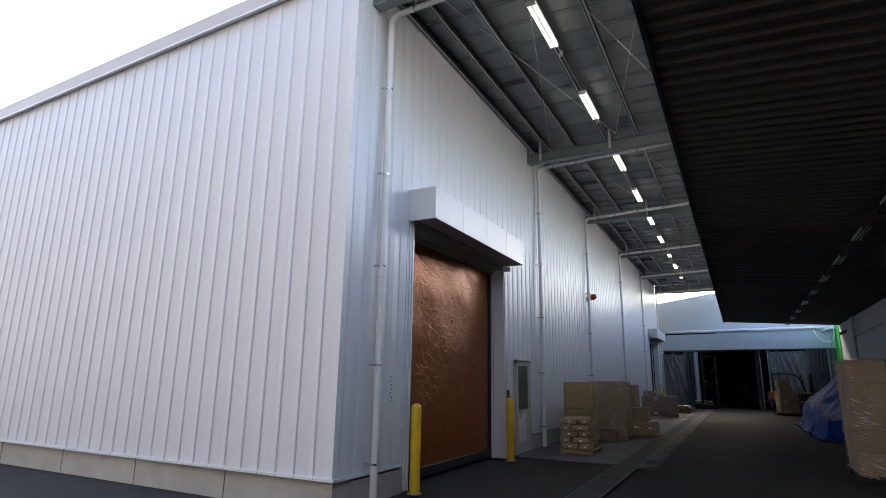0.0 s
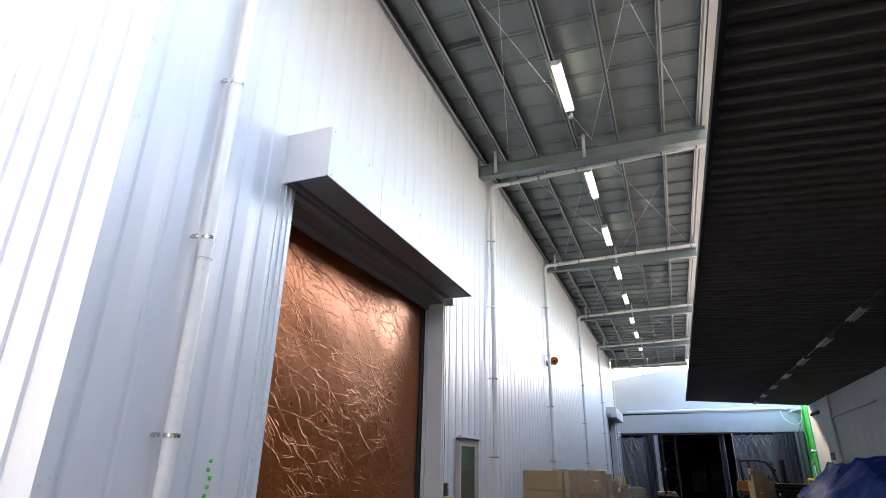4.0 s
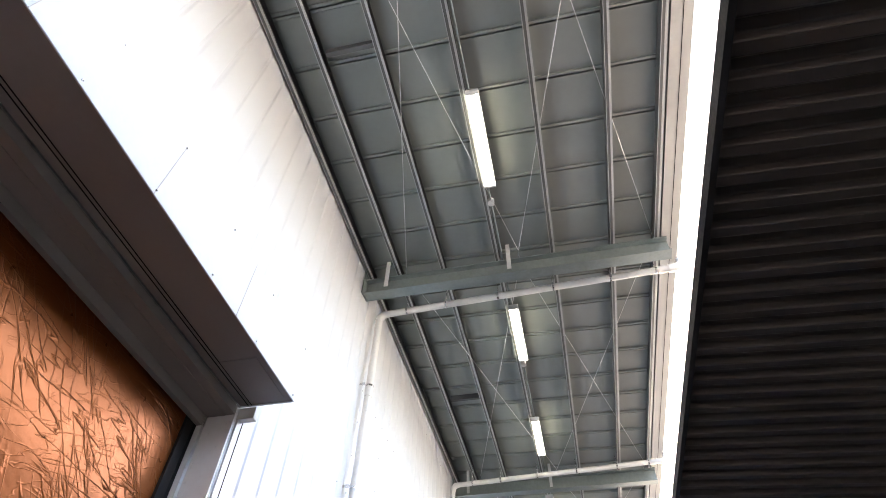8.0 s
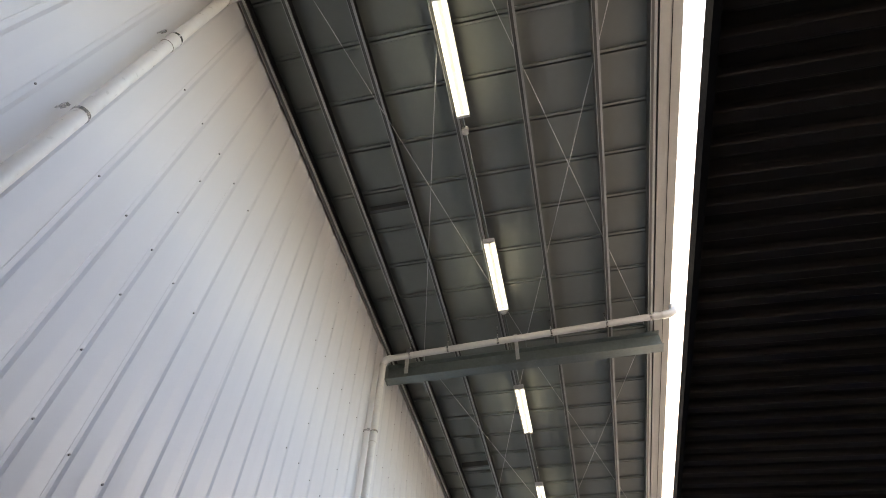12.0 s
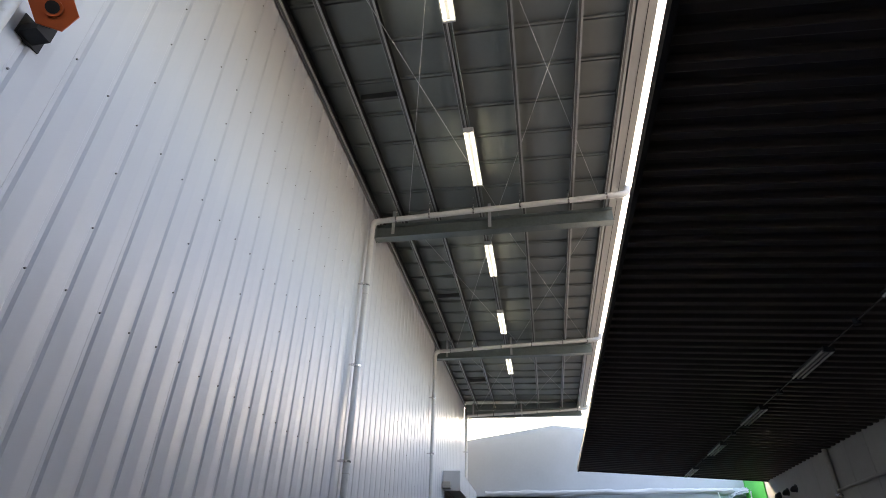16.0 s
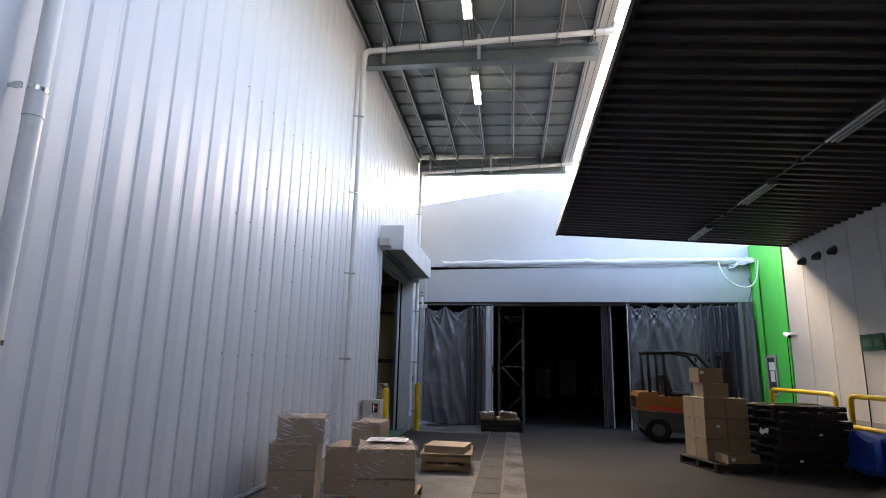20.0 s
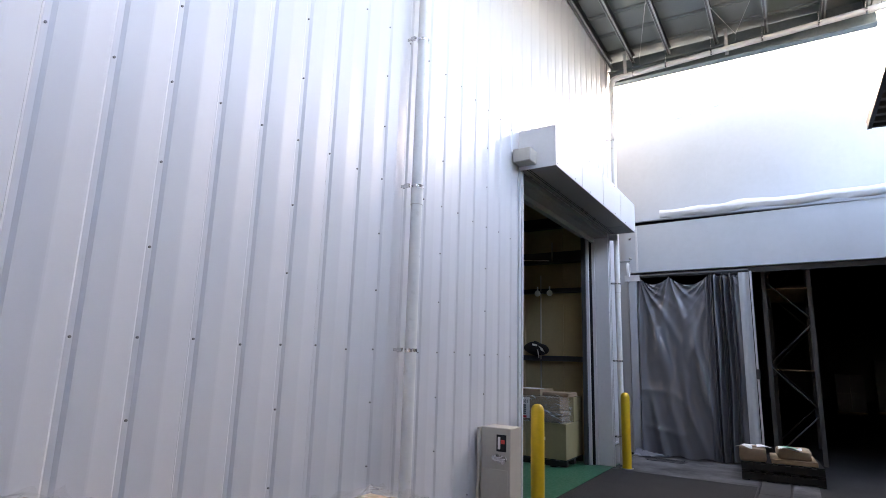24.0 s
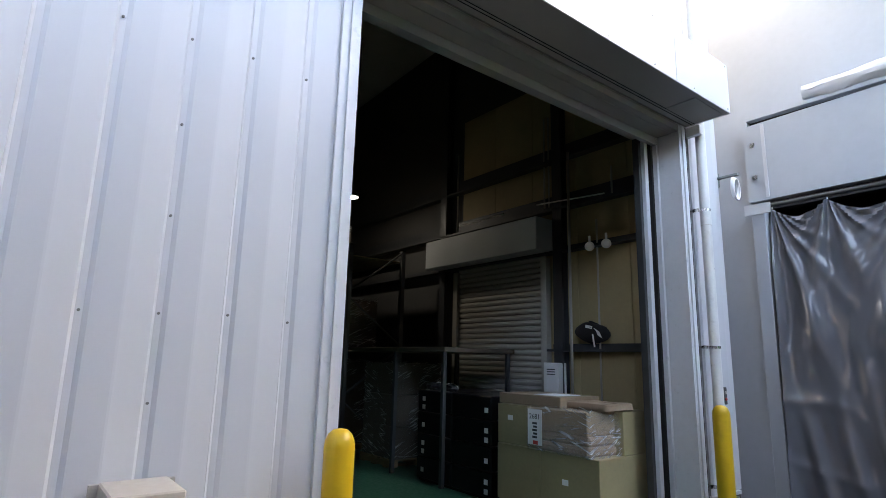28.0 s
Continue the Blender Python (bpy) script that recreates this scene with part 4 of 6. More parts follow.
for k in range(3):
    s = part("socket", Geo().tube([(0.17 + 0.04 * k, 0.0, 0.76 - 0.01 * k), (0.17 + 0.04 * k, -0.05, 0.75 - 0.01 * k)], 0.022, 10), STAINLESS, cab)
    part("socket_cap", Geo().tube([(0.17 + 0.04 * k, -0.05, 0.75 - 0.01 * k), (0.17 + 0.04 * k, -0.065, 0.747 - 0.01 * k)], 0.028, 10), STAINLESS, s)
for x in (0.05, 0.25):
    part("leg", Geo().box(x - 0.02, x + 0.02, 0.10, 0.14, 0.0, 0.33), GALV, cab)
part("base_block", Geo().box(-0.02, 0.32, 0.0, 0.25, 0.0, 0.07, 0.01), CONCRETE, cab)
part("cable_conduit", Geo().tube([(0.15, 0.18, 0.33), (0.15, 0.18, 0.14), (0.18, 0.30, 0.09), (0.22, 0.42, 0.08)], 0.03, 10), DARKGREY, cab)
part("conduit_elbow", Geo().tube([(0.34, 0.15, 0.01), (0.34, 0.15, 0.14), (0.34, 0.10, 0.20)], 0.045, 12), DARKGREY, cab)

# ---- goods along the wall ----
rng = random.Random(5)


def pallet(parent, w, d, z, mat, h=0.14):
    """A two-way pallet of boards and bearers, as a part with its boards."""
    p = part("pallet", Geo().box(0, w, d / 2 - 0.045, d / 2 + 0.045, z + 0.02, z + h - 0.02, 0.004), mat, parent)
    for b in (0, d - 0.09):
        part("bearer", Geo().box(0, w, b, b + 0.09, z + 0.02, z + h - 0.02, 0.004), mat, p)
    n = max(4, round(w / 0.16))
    for k in range(n):
        a = k * (w - 0.1) / (n - 1)
        part("board", Geo().box(a, a + 0.1, 0, d, z + h - 0.019, z + h, 0.003), mat, p)
        if k % 2 == 0:
            part("board", Geo().box(a, a + 0.1, 0, d, z, z + 0.019, 0.003), mat, p)
    return p


def carton(parent, x0, x1, y0, y1, z0, z1, tape="x", label=None, mat=None):
    """A closed cardboard box, a little bulged, with tape over its top seam."""
    j = lambda: rng.uniform(-0.006, 0.006)
    g = Geo().box(x0, x1, y0, y1, z0, z1, 0.006)
    g.v = [(x + j() * 0.6, y + j() * 0.6, z) for x, y, z in g.v]
    c = part("carton", g, mat or CARD, parent)
    xm, ym = (x0 + x1) / 2, (y0 + y1) / 2
    if tape == "x":
        part("tape", Geo().box(x0 - 0.004, x1 + 0.004, ym - 0.025, ym + 0.025, z1 - 0.05, z1 + 0.002), TAPE, c)
    elif tape == "y":
        part("tape", Geo().box(xm - 0.025, xm + 0.025, y0 - 0.004, y1 + 0.004, z1 - 0.05, z1 + 0.002), TAPE, c)
    if label:
        u, v = label
        part("paper_label", B(x0 + u * (x1 - x0), x0 + u * (x1 - x0) + 0.07, y0 - 0.007, y0 - 0.004, z0 + v * (z1 - z0), z0 + v * (z1 - z0) + 0.05), WHITE, c)
    return c


def wrap(parent, x0, x1, y0, y1, z0, z1, seed=0, top=True):
    """Loose stretch film round a load, with folds and a ragged upper rim."""
    per = [(x0, y0), (x1, y0), (x1, y1), (x0, y1), (x0, y0)]

    def at(u, v):
        k = min(3, int(u * 4))
        f = u * 4 - k
        x, y = per[k][0] + (per[k + 1][0] - per[k][0]) * f, per[k][1] + (per[k + 1][1] - per[k][1]) * f
        cx, cy = (x0 + x1) / 2, (y0 + y1) / 2
        n = noise.noise(Vector((x * 4 + seed, y * 4, v * 7)))
        out = 0.014 + 0.012 * n + (0.02 * noise.noise(Vector((u * 40, v * 3, seed))) if v > 0.9 else 0)
        dx, dy = (x - cx), (y - cy)
        ln = math.hypot(dx, dy)
        return (x + dx / ln * out, y + dy / ln * out, z0 + (z1 - z0) * v + (0.05 * noise.noise(Vector((u * 25, 0, seed))) + 0.02 if v > 0.95 else 0))
    part("stretch_wrap", Geo().sheet(at, 56, 14), FILM, parent, "clear crumpled stretch film")
    if top:
        part("top_film", Geo().sheet(lambda u, v: (x0 + (x1 - x0) * u, y0 + (y1 - y0) * v, z1 + 0.012 + 0.016 * noise.noise(Vector((u * 9 + seed, v * 9, 2)))), 12, 12), FILM, parent, "clear crumpled stretch film")


# paper sacks on a pallet
sacks = thing("sack_pallet", (0.76, 5.50, 0), "kraft paper sacks stacked on a wooden pallet", "pallet load")
pallet(sacks, 0.68, 0.90, 0, WOOD, 0.10)


def sack(x0, x1, y0, y1, z0, z1, seed):
    cx, cy, cz = (x0 + x1) / 2, (y0 + y1) / 2, (z0 + z1) / 2
    g = Geo()

    def at(u, v):
        a, b = 2 * math.pi * u, math.pi * (v - 0.5)
        pw = lambda t, e: math.copysign(abs(t) ** e, t)
        n = 1 + 0.09 * noise.noise(Vector((4 * u + seed, 5 * v, seed)))
        return (cx + (x1 - x0) / 2 * pw(math.cos(a), 0.18) * pw(math.cos(b), 0.17) * n, cy + (y1 - y0) / 2 * pw(math.sin(a), 0.18) * pw(math.cos(b), 0.17), cz + (z1 - z0) / 2 * pw(math.sin(b), 0.5) * n + 0.012 * noise.noise(Vector((7 * u + seed, 9 * v, 2))))
    return g.sheet(at, 32, 12)


for k in range(5):
    z = 0.10 + 0.126 * k
    for i in range(2):
        for m in range(2):
            a = 0.0 + (0.24 if (k + m) % 2 else 0.38) * i + rng.uniform(-0.015, 0.015)
            wide = 0.235 if (i == 0) == bool((k + m) % 2) else 0.375
            wide = min(wide, 0.66 - a)
            s = part("sack", sack(a, a + wide, m * 0.47 + 0.01 + (rng.uniform(-0.02, 0.02) if m else 0.0), m * 0.47 + 0.47, z - 0.004, z + 0.136, k * 3.1 + i + m * 7), KRAFT, sacks)
            if m == 0:
                part("paper_label", B(a + wide * 0.45, a + wide * 0.45 + 0.055, -0.004, 0.004, z + 0.05, z + 0.082), WHITE, s)

# plain brown carton stack
part("torn_flap", Geo().sheet(lambda u, v: (0.60 + 0.09 * u + 0.03 * v, 0.30 + 0.05 * math.sin(4 * u), 0.74 + 0.20 * v * (0.5 + u) + 0.01 * math.sin(9 * u)), 8, 8), KRAFT, sacks)
YELLOWCARD = material("yellowish_cardboard", (0.30, 0.235, 0.125), 0.75, 0.0, 0.05, 35, 0.10, 2.0, 0.05, vary=0.05)
st = thing("carton_stack", (0.42, 7.1, 0), "tall stack of plain yellowish brown cartons on a pallet", "pallet load")
pallet(st, 0.66, 0.86, 0, WOOD, 0.12)
for za, zb in ((0.12, 0.56), (0.57, 0.86), (0.865, 1.17), (1.175, 1.49)):
    carton(st, 0.0, 0.62, 0.0, 0.40, za, zb - 0.004, "x", mat=YELLOWCARD)
    carton(st, 0.01, 0.66, 0.41, 0.84, za, zb - 0.004, "y", mat=YELLOWCARD)
sb = thing("wrapped_carton_stack", (0.56, 9.15, 0), "tall film-wrapped cartons beside the white wall", "pallet load")
pallet(sb, 0.98, 1.0, 0, WOOD, 0.12)
for za, zb in ((0.12, 0.58), (0.585, 1.04), (1.045, 1.50)):
    carton(sb, 0.0, 0.47, 0.02, 0.95, za, zb, "y")
    carton(sb, 0.475, 0.95, 0.02, 0.95, za, zb, "y")
wrap(sb, 0.0, 0.95, 0.02, 0.95, 0.12, 1.50, 2)
ob = thing("open_carton", (0.93, 8.72, 0), "small open brown carton with raised flaps and papers inside", "carton", turn=4)
part("carton_body", Geo().box(0, 0.36, 0, 0.008, 0, 0.27).box(0, 0.36, 0.30, 0.308, 0, 0.27).box(0, 0.008, 0.008, 0.30, 0, 0.27).box(0.352, 0.36, 0.008, 0.30, 0, 0.27).box(0.008, 0.352, 0.008, 0.30, 0.002, 0.012), CARD, ob)
for a, b in ((0.0, -0.10), (0.308, 0.41)):
    part("flap", Geo().add([(x, y, z) for x in (0.004, 0.356) for y, z in ((a, 0.271), (b, 0.30), (b, 0.304), (a, 0.275))], [(0, 1, 2, 3), (4, 5, 6, 7), (0, 1, 5, 4), (1, 2, 6, 5), (2, 3, 7, 6), (3, 0, 4, 7)]), CARD, ob)
part("flap", Geo().add([(x, y, z) for y in (0.012, 0.296) for x, z in ((0.36, 0.271), (0.45, 0.245), (0.45, 0.249), (0.36, 0.275))], [(0, 1, 2, 3), (4, 5, 6, 7), (0, 1, 5, 4), (1, 2, 6, 5), (2, 3, 7, 6), (3, 0, 4, 7)]), CARD, ob)
part("crumpled_paper", Geo().sheet(lambda u, v: (0.02 + 0.31 * u, 0.02 + 0.27 * v, 0.235 + 0.07 * noise.noise(Vector((u * 4, v * 4, 6)))), 14, 14), WHITE, ob)
sc = thing("wrapped_carton_stack", (0.62, 11.2, 0), "tall film-wrapped cartons beside the white wall", "pallet load")
pallet(sc, 0.85, 1.0, 0, WOOD, 0.12)
for za, zb in ((0.12, 0.5), (0.505, 0.95), (0.955, 1.40)):
    carton(sc, 0.0, 0.8, 0.02, 0.48, za, zb, "x")
    carton(sc, 0.0, 0.8, 0.485, 0.95, za, zb, "x")
wrap(sc, 0.0, 0.8, 0.02, 0.95, 0.12, 1.40, 5)
sd = thing("wrapped_carton_stack", (1.42, 10.1, 0), "low film-wrapped cartons with one carton on top", "pallet load")
pallet(sd, 0.72, 0.85, 0, WOOD, 0.10)
carton(sd, 0.0, 0.34, 0.0, 0.8, 0.10, 0.44, "y", (0.4, 0.5))
carton(sd, 0.345, 0.68, 0.0, 0.8, 0.10, 0.44, "y", (0.5, 0.45))
carton(sd, 0.05, 0.52, 0.1, 0.6, 0.445, 0.80, "x")
wrap(sd, 0.0, 0.68, 0.0, 0.8, 0.10, 0.46, 8, False)
# group near the second doorway
LS = thing("wrapped_carton_stack", (0.30, 20.62, 0), "film-wrapped brown cartons with a labelled carton on top", "pallet load", turn=14)
pallet(LS, 0.58, 0.75, 0, WOOD, 0.12)
for za, zb in ((0.12, 0.36), (0.366, 0.604), (0.61, 0.849)):
    carton(LS, 0.0, 0.45, 0.0, 0.33, za, zb, "y")
    carton(LS, 0.005, 0.455, 0.338, 0.66, za, zb, "y")
up = carton(LS, 0.06, 0.50, 0.03, 0.50, 0.852, 1.09, "y")
part("shipping_label", B(0.506, 0.509, 0.10, 0.36, 0.88, 1.07), WHITE, up)
for k in range(6):
    part("print_line", B(0.5092, 0.5105, 0.13, 0.13 + 0.20 * (0.5 + 0.5 * ((k * 7) % 5) / 4), 1.045 - 0.026 * k, 1.051 - 0.026 * k), DARKGREY, up)
wrap(LS, 0.0, 0.46, 0.0, 0.66, 0.12, 0.85, 11, False)
wrap(LS, 0.06, 0.51, 0.03, 0.50, 0.85, 1.095, 12)
FS = thing("wrapped_carton_stack", (1.26, 20.30, 0), "film-wrapped brown cartons with an open booklet on top", "pallet load", turn=14)
pallet(FS, 0.54, 0.64, 0, WOOD, 0.12)
for za, zb in ((0.12, 0.372), (0.378, 0.628), (0.634, 0.885)):
    carton(FS, 0.0, 0.515, 0.0, 0.30, za, zb - 0.004, "y")
    carton(FS, 0.004, 0.52, 0.308, 0.61, za, zb - 0.004, "y")
wrap(FS, 0.0, 0.52, 0.0, 0.61, 0.12, 0.885, 15)
part("film_string", Geo().tube([(-0.02, -0.02, 0.62), (0.25, -0.024, 0.60), (0.54, -0.02, 0.635), (0.545, 0.3, 0.68), (0.54, 0.63, 0.66)], 0.006, 6), FILM, FS, "twisted film string")
book = thing("booklet", (1.43, 20.66, 0.908), "open white booklet lying on the wrapped cartons", "booklet", turn=4)
for s in (-1, 1):
    part("page", Geo().sheet(lambda u, v: (s * u * 0.19, v * 0.27, 0.005 * math.sin(math.pi * min(1, u * 1.15)) + 0.002), 8, 2).sheet(lambda u, v: (s * u * 0.19, v * 0.27, -0.002), 1, 1, False), WHITE, book)
    for k in range(5):
        part("print_line", B(s * 0.10 - 0.07, s * 0.10 + 0.07, 0.05 + 0.04 * k, 0.058 + 0.04 * k, 0.0075, 0.008), DARKGREY, book)
MS = thing("wrapped_carton_stack", (0.72, 21.95, 0), "loosely wrapped tall brown carton on a pallet", "pallet load")
pallet(MS, 0.75, 0.8, 0, WOOD, 0.12)
carton(MS, -0.30, 0.34, 0.02, 0.6, 0.12, 0.655, "y")
carton(MS, 0.0, 0.34, 0.05, 0.55, 0.66, 0.935, "y")
wrap(MS, 0.0, 0.35, 0.04, 0.56, 0.56, 0.95, 21)
wrap(MS, -0.30, 0.34, 0.02, 0.6, 0.12, 0.66, 22, False)
PW = thing("wooden_pallet", (1.20, 24.30, 0), "wooden pallets with a flat carton lying on top", "pallet", turn=3)
pallet(PW, 0.78, 1.1, 0, WOOD, 0.125)
pallet(PW, 0.78, 1.1, 0.127, WOOD, 0.125)
part("cover_board", Geo().box(-0.02, 0.80, -0.01, 1.12, 0.253, 0.265), WOOD, PW)
flat = thing("flat_carton", (1.22, 24.48, 0.266), "flat brown carton lying on wooden pallets", "carton", turn=-6)
part("carton_body", Geo().box(0.0, 0.66, 0.0, 0.60, 0.0, 0.105, 0.006), CARD, flat)
part("tape", Geo().box(0.315, 0.355, -0.003, 0.603, 0.06, 0.107), KRAFT, flat)
drain = thing("drain_grate", (0.30, 30.72, 0.004), "dark slotted drain grate in the concrete", "drain")
part("grate_frame", Geo().box(0, 0.62, 0, 0.03, 0, 0.008).box(0, 0.62, 0.27, 0.30, 0, 0.008).box(0, 0.03, 0.03, 0.27, 0, 0.008).box(0.59, 0.62, 0.03, 0.27, 0, 0.008), BLACKSTEEL, drain)
for k in range(13):
    part("grate_bar", B(0.045 + 0.042 * k, 0.062 + 0.042 * k, 0.03, 0.27, 0.0, 0.007), BLACKSTEEL, drain)

# black plastic pallet with papers, before the tent
BPL = thing("plastic_pallet_load", (1.84, 29.95, 0), "black plastic pallets with paper bundles on top", "pallet load", turn=4)
for k in range(2):
    pallet(BPL, 1.05, 1.0, 0.135 * k, BLACKPLASTIC, 0.13)
part("tray", Geo().box(0.40, 0.98, 0.05, 0.75, 0.267, 0.33, 0.006), CARD, BPL)
part("paper_parcel", sack(-0.02, 0.34, 0.02, 0.42, 0.267, 0.46, 31), KRAFT, BPL)
part("paper_parcel", sack(0.02, 0.32, 0.45, 0.85, 0.267, 0.43, 32), WHITE, BPL)
part("paper_parcel", sack(0.48, 0.92, 0.08, 0.55, 0.33, 0.47, 33), KRAFT, BPL)
part("paper_sheet", Geo().sheet(lambda u, v: (0.22 + 0.2 * u, 0.1 + 0.25 * v, 0.468 + 0.02 * math.sin(3 * u + v)), 6, 6), WHITE, BPL)
part("paper_sheet", Geo().sheet(lambda u, v: (0.50 + 0.30 * u, 0.02 + 0.20 * v, 0.482 + 0.03 * math.sin(4 * u + 3 * v)), 8, 6), WHITE, BPL)
part("paper_sheet", Geo().sheet(lambda u, v: (-0.06 + 0.22 * u, -0.02 + 0.18 * v, 0.475 + 0.02 * math.sin(5 * u - 2 * v)), 8, 6), WHITE, BPL)
part("green_sheet", Geo().sheet(lambda u, v: (0.55 + 0.2 * u, 0.16 + 0.2 * v, 0.478 + 0.012 * math.sin(3 * u + v)), 6, 6), material("green_paper", (0.12, 0.42, 0.25), 0.6), BPL)

# ---- goods under the brown canopy ----
R = thing("wrapped_carton_stack", (5.83, 4.62, 0), "tall film-wrapped carton stack on a black pallet", "pallet load")
pallet(R, 1.1, 1.1, 0, BLACKPLASTIC, 0.13)
for k in range(5):
    za = 0.13 + 0.36 * k
    for i in range(2):
        for m in range(2):
            e = rng.uniform(0.0, 0.018)
            carton(R, 0.545 * i + e, 0.545 * i + 0.525 + e, 0.545 * m + e, 0.545 * m + 0.525 + e, za, za + 0.352, "xy"[(i + k) % 2], mat=CARD)
wrap(R, 0.0, 1.085, 0.0, 1.085, 0.10, 1.935, 41)


def tarp_heap(x0, x1, y0, y1, height, seed, base=0.012):
    """A draped sheet: height(u, v) gives its crest; folds run down its sides and the hem lies crumpled on the ground."""
    def at(u, v):
        e = min(u, 1 - u, v, 1 - v)
        rim = min(1.0, max(0, e - 0.02) / 0.06)
        x, y = x0 + (x1 - x0) * u, y0 + (y1 - y0) * v
        h = height(u, v) * rim ** 0.7
        side = 1 - rim
        near_x = min(u, 1 - u) < min(v, 1 - v)
        along = y if near_x else x
        fold = 0.16 * abs(noise.noise(Vector((along * 1.5 + 0.5 * h + seed, h * 0.35, 2)))) + 0.07 * abs(noise.noise(Vector((along * 4.2 - 0.8 * h, h * 0.8, seed))))
        ridge = 0.11 * max(0, 1 - abs(noise.noise(Vector((x * 0.8 + y * 0.45 + seed, y * 0.7 - h * 0.9, 4))) * 6))
        dx, dy = (1 if u > 0.5 else -1), (1 if v > 0.5 else -1)
        hem = max(0, 1 - e / 0.03)
        ruffle = hem * (0.12 + 0.16 * noise.noise(Vector((x * 5, y * 5, seed))))
        out = (fold - 0.05) * (0.35 + 0.65 * side) * min(1, side * 3) + ridge * 0.6 * side + ruffle
        ox, oy = (out * dx, 0) if near_x else (0, out * dy)
        top = (0.10 * noise.noise(Vector((x * 1.1, y * 0.9, seed))) + ridge - 0.07 * abs(noise.noise(Vector((x * 2.3 + y, y * 1.9 - x, seed))))) * rim
        return (x + ox, y + oy, max(base, h + top + 0.05 * hem * (1 + 1.5 * noise.noise(Vector((x * 7, y * 7, seed))))))
    return Geo().sheet(at, 90, 170)


T1 = thing("tarp_covered_load", (0, 0, 0), "long load under a creased blue tarpaulin on the asphalt", "tarpaulin")


def long_load(u, v):
    """A boxy side, a lean-to slope and a flat ridge; the near end falls away."""
    side = 0.80 + 0.98 * min(1.0, max(0.0, (u - 0.10) / 0.36))
    return side * (0.45 + 0.55 * min(1, v * 2.6)) * (1 - 0.05 * math.sin(11 * v))


part("tarpaulin", tarp_heap(6.14, 8.9, 12.0, 19.2, long_load, 3), TARP, T1)
T2 = thing("tarp_covered_load", (0, 0, 0), "low blue tarpaulin heap on dark pallets beside the wall", "tarpaulin")
part("tarpaulin", tarp_heap(8.1, 9.0, 24.7, 26.5, lambda u, v: 0.47 + 0.18 * v + 0.10 * math.sin(5 * u + 4 * v), 9, 0.16), TARP, T2)
pallet(T2, 1.0, 1.2, 0.0, BLACKPLASTIC, 0.14).location = (8.08, 25.0, 0)
G = thing("carton_pallet", (5.93, 25.30, 0), "brown cartons stacked on a low black pallet", "pallet load", turn=15)
pallet(G, 1.15, 1.1, 0, BLACKPLASTIC, 0.14)
for i in range(2):
    for k in range(3):
        za = 0.14 + 0.345 * k
        carton(G, 0.10 + 0.42 * i, 0.505 + 0.42 * i, 0.40, 0.72, za, za + 0.335, "x", (0.5, 0.55) if k == 1 and i == 0 else None)
        carton(G, 0.10 + 0.42 * i, 0.505 + 0.42 * i, 0.725, 1.05, za, za + 0.34, "x")
carton(G, 0.12, 0.60, 0.42, 0.72, 1.177, 1.42, "x")
carton(G, 0.04, 0.50, 0.40, 0.70, 1.422, 1.68, "x", (0.05, 0.6))
carton(G, 0.22, 0.80, 0.02, 0.38, 0.14, 0.28, "x", (0.1, 0.3))
H = thing("pallet_stack", (6.95, 25.42, 0), "tall untidy stack of black plastic pallets", "pallet stack", turn=12)
for k in range(7):
    p = pallet(H, 1.32, 1.05, 0.14 * k, BLACKPLASTIC, 0.138)
    p.location = (rng.uniform(-0.07, 0.07), rng.uniform(-0.06, 0.06), 0)
    p.rotation_euler = (0, 0, rng.uniform(-0.04, 0.04))
    if k % 3 == 1:
        part("paper_label", B(0.3 + 0.1 * k, 0.36 + 0.1 * k, -0.004, -0.001, 0.14 * k + 0.05, 0.14 * k + 0.09), WHITE, p)
pallet(H, 1.30, 1.0, 0.98, BLACKPLASTIC, 0.10).location = (-0.04, -0.03, 0)
part("loose_board", Geo().box(-0.05, 0.45, -0.06, 0.10, 1.083, 1.105, 0.003), WOOD, H)
part("loose_board", Geo().box(0.02, 1.22, 0.55, 0.66, 1.083, 1.10, 0.003), WOOD, H)
part("torn_paper", Geo().sheet(lambda u, v: (-0.09 + 0.02 * v, 0.10 + 0.22 * u, 0.62 + 0.08 * v + 0.02 * math.sin(7 * u)), 8, 4), WHITE, H)


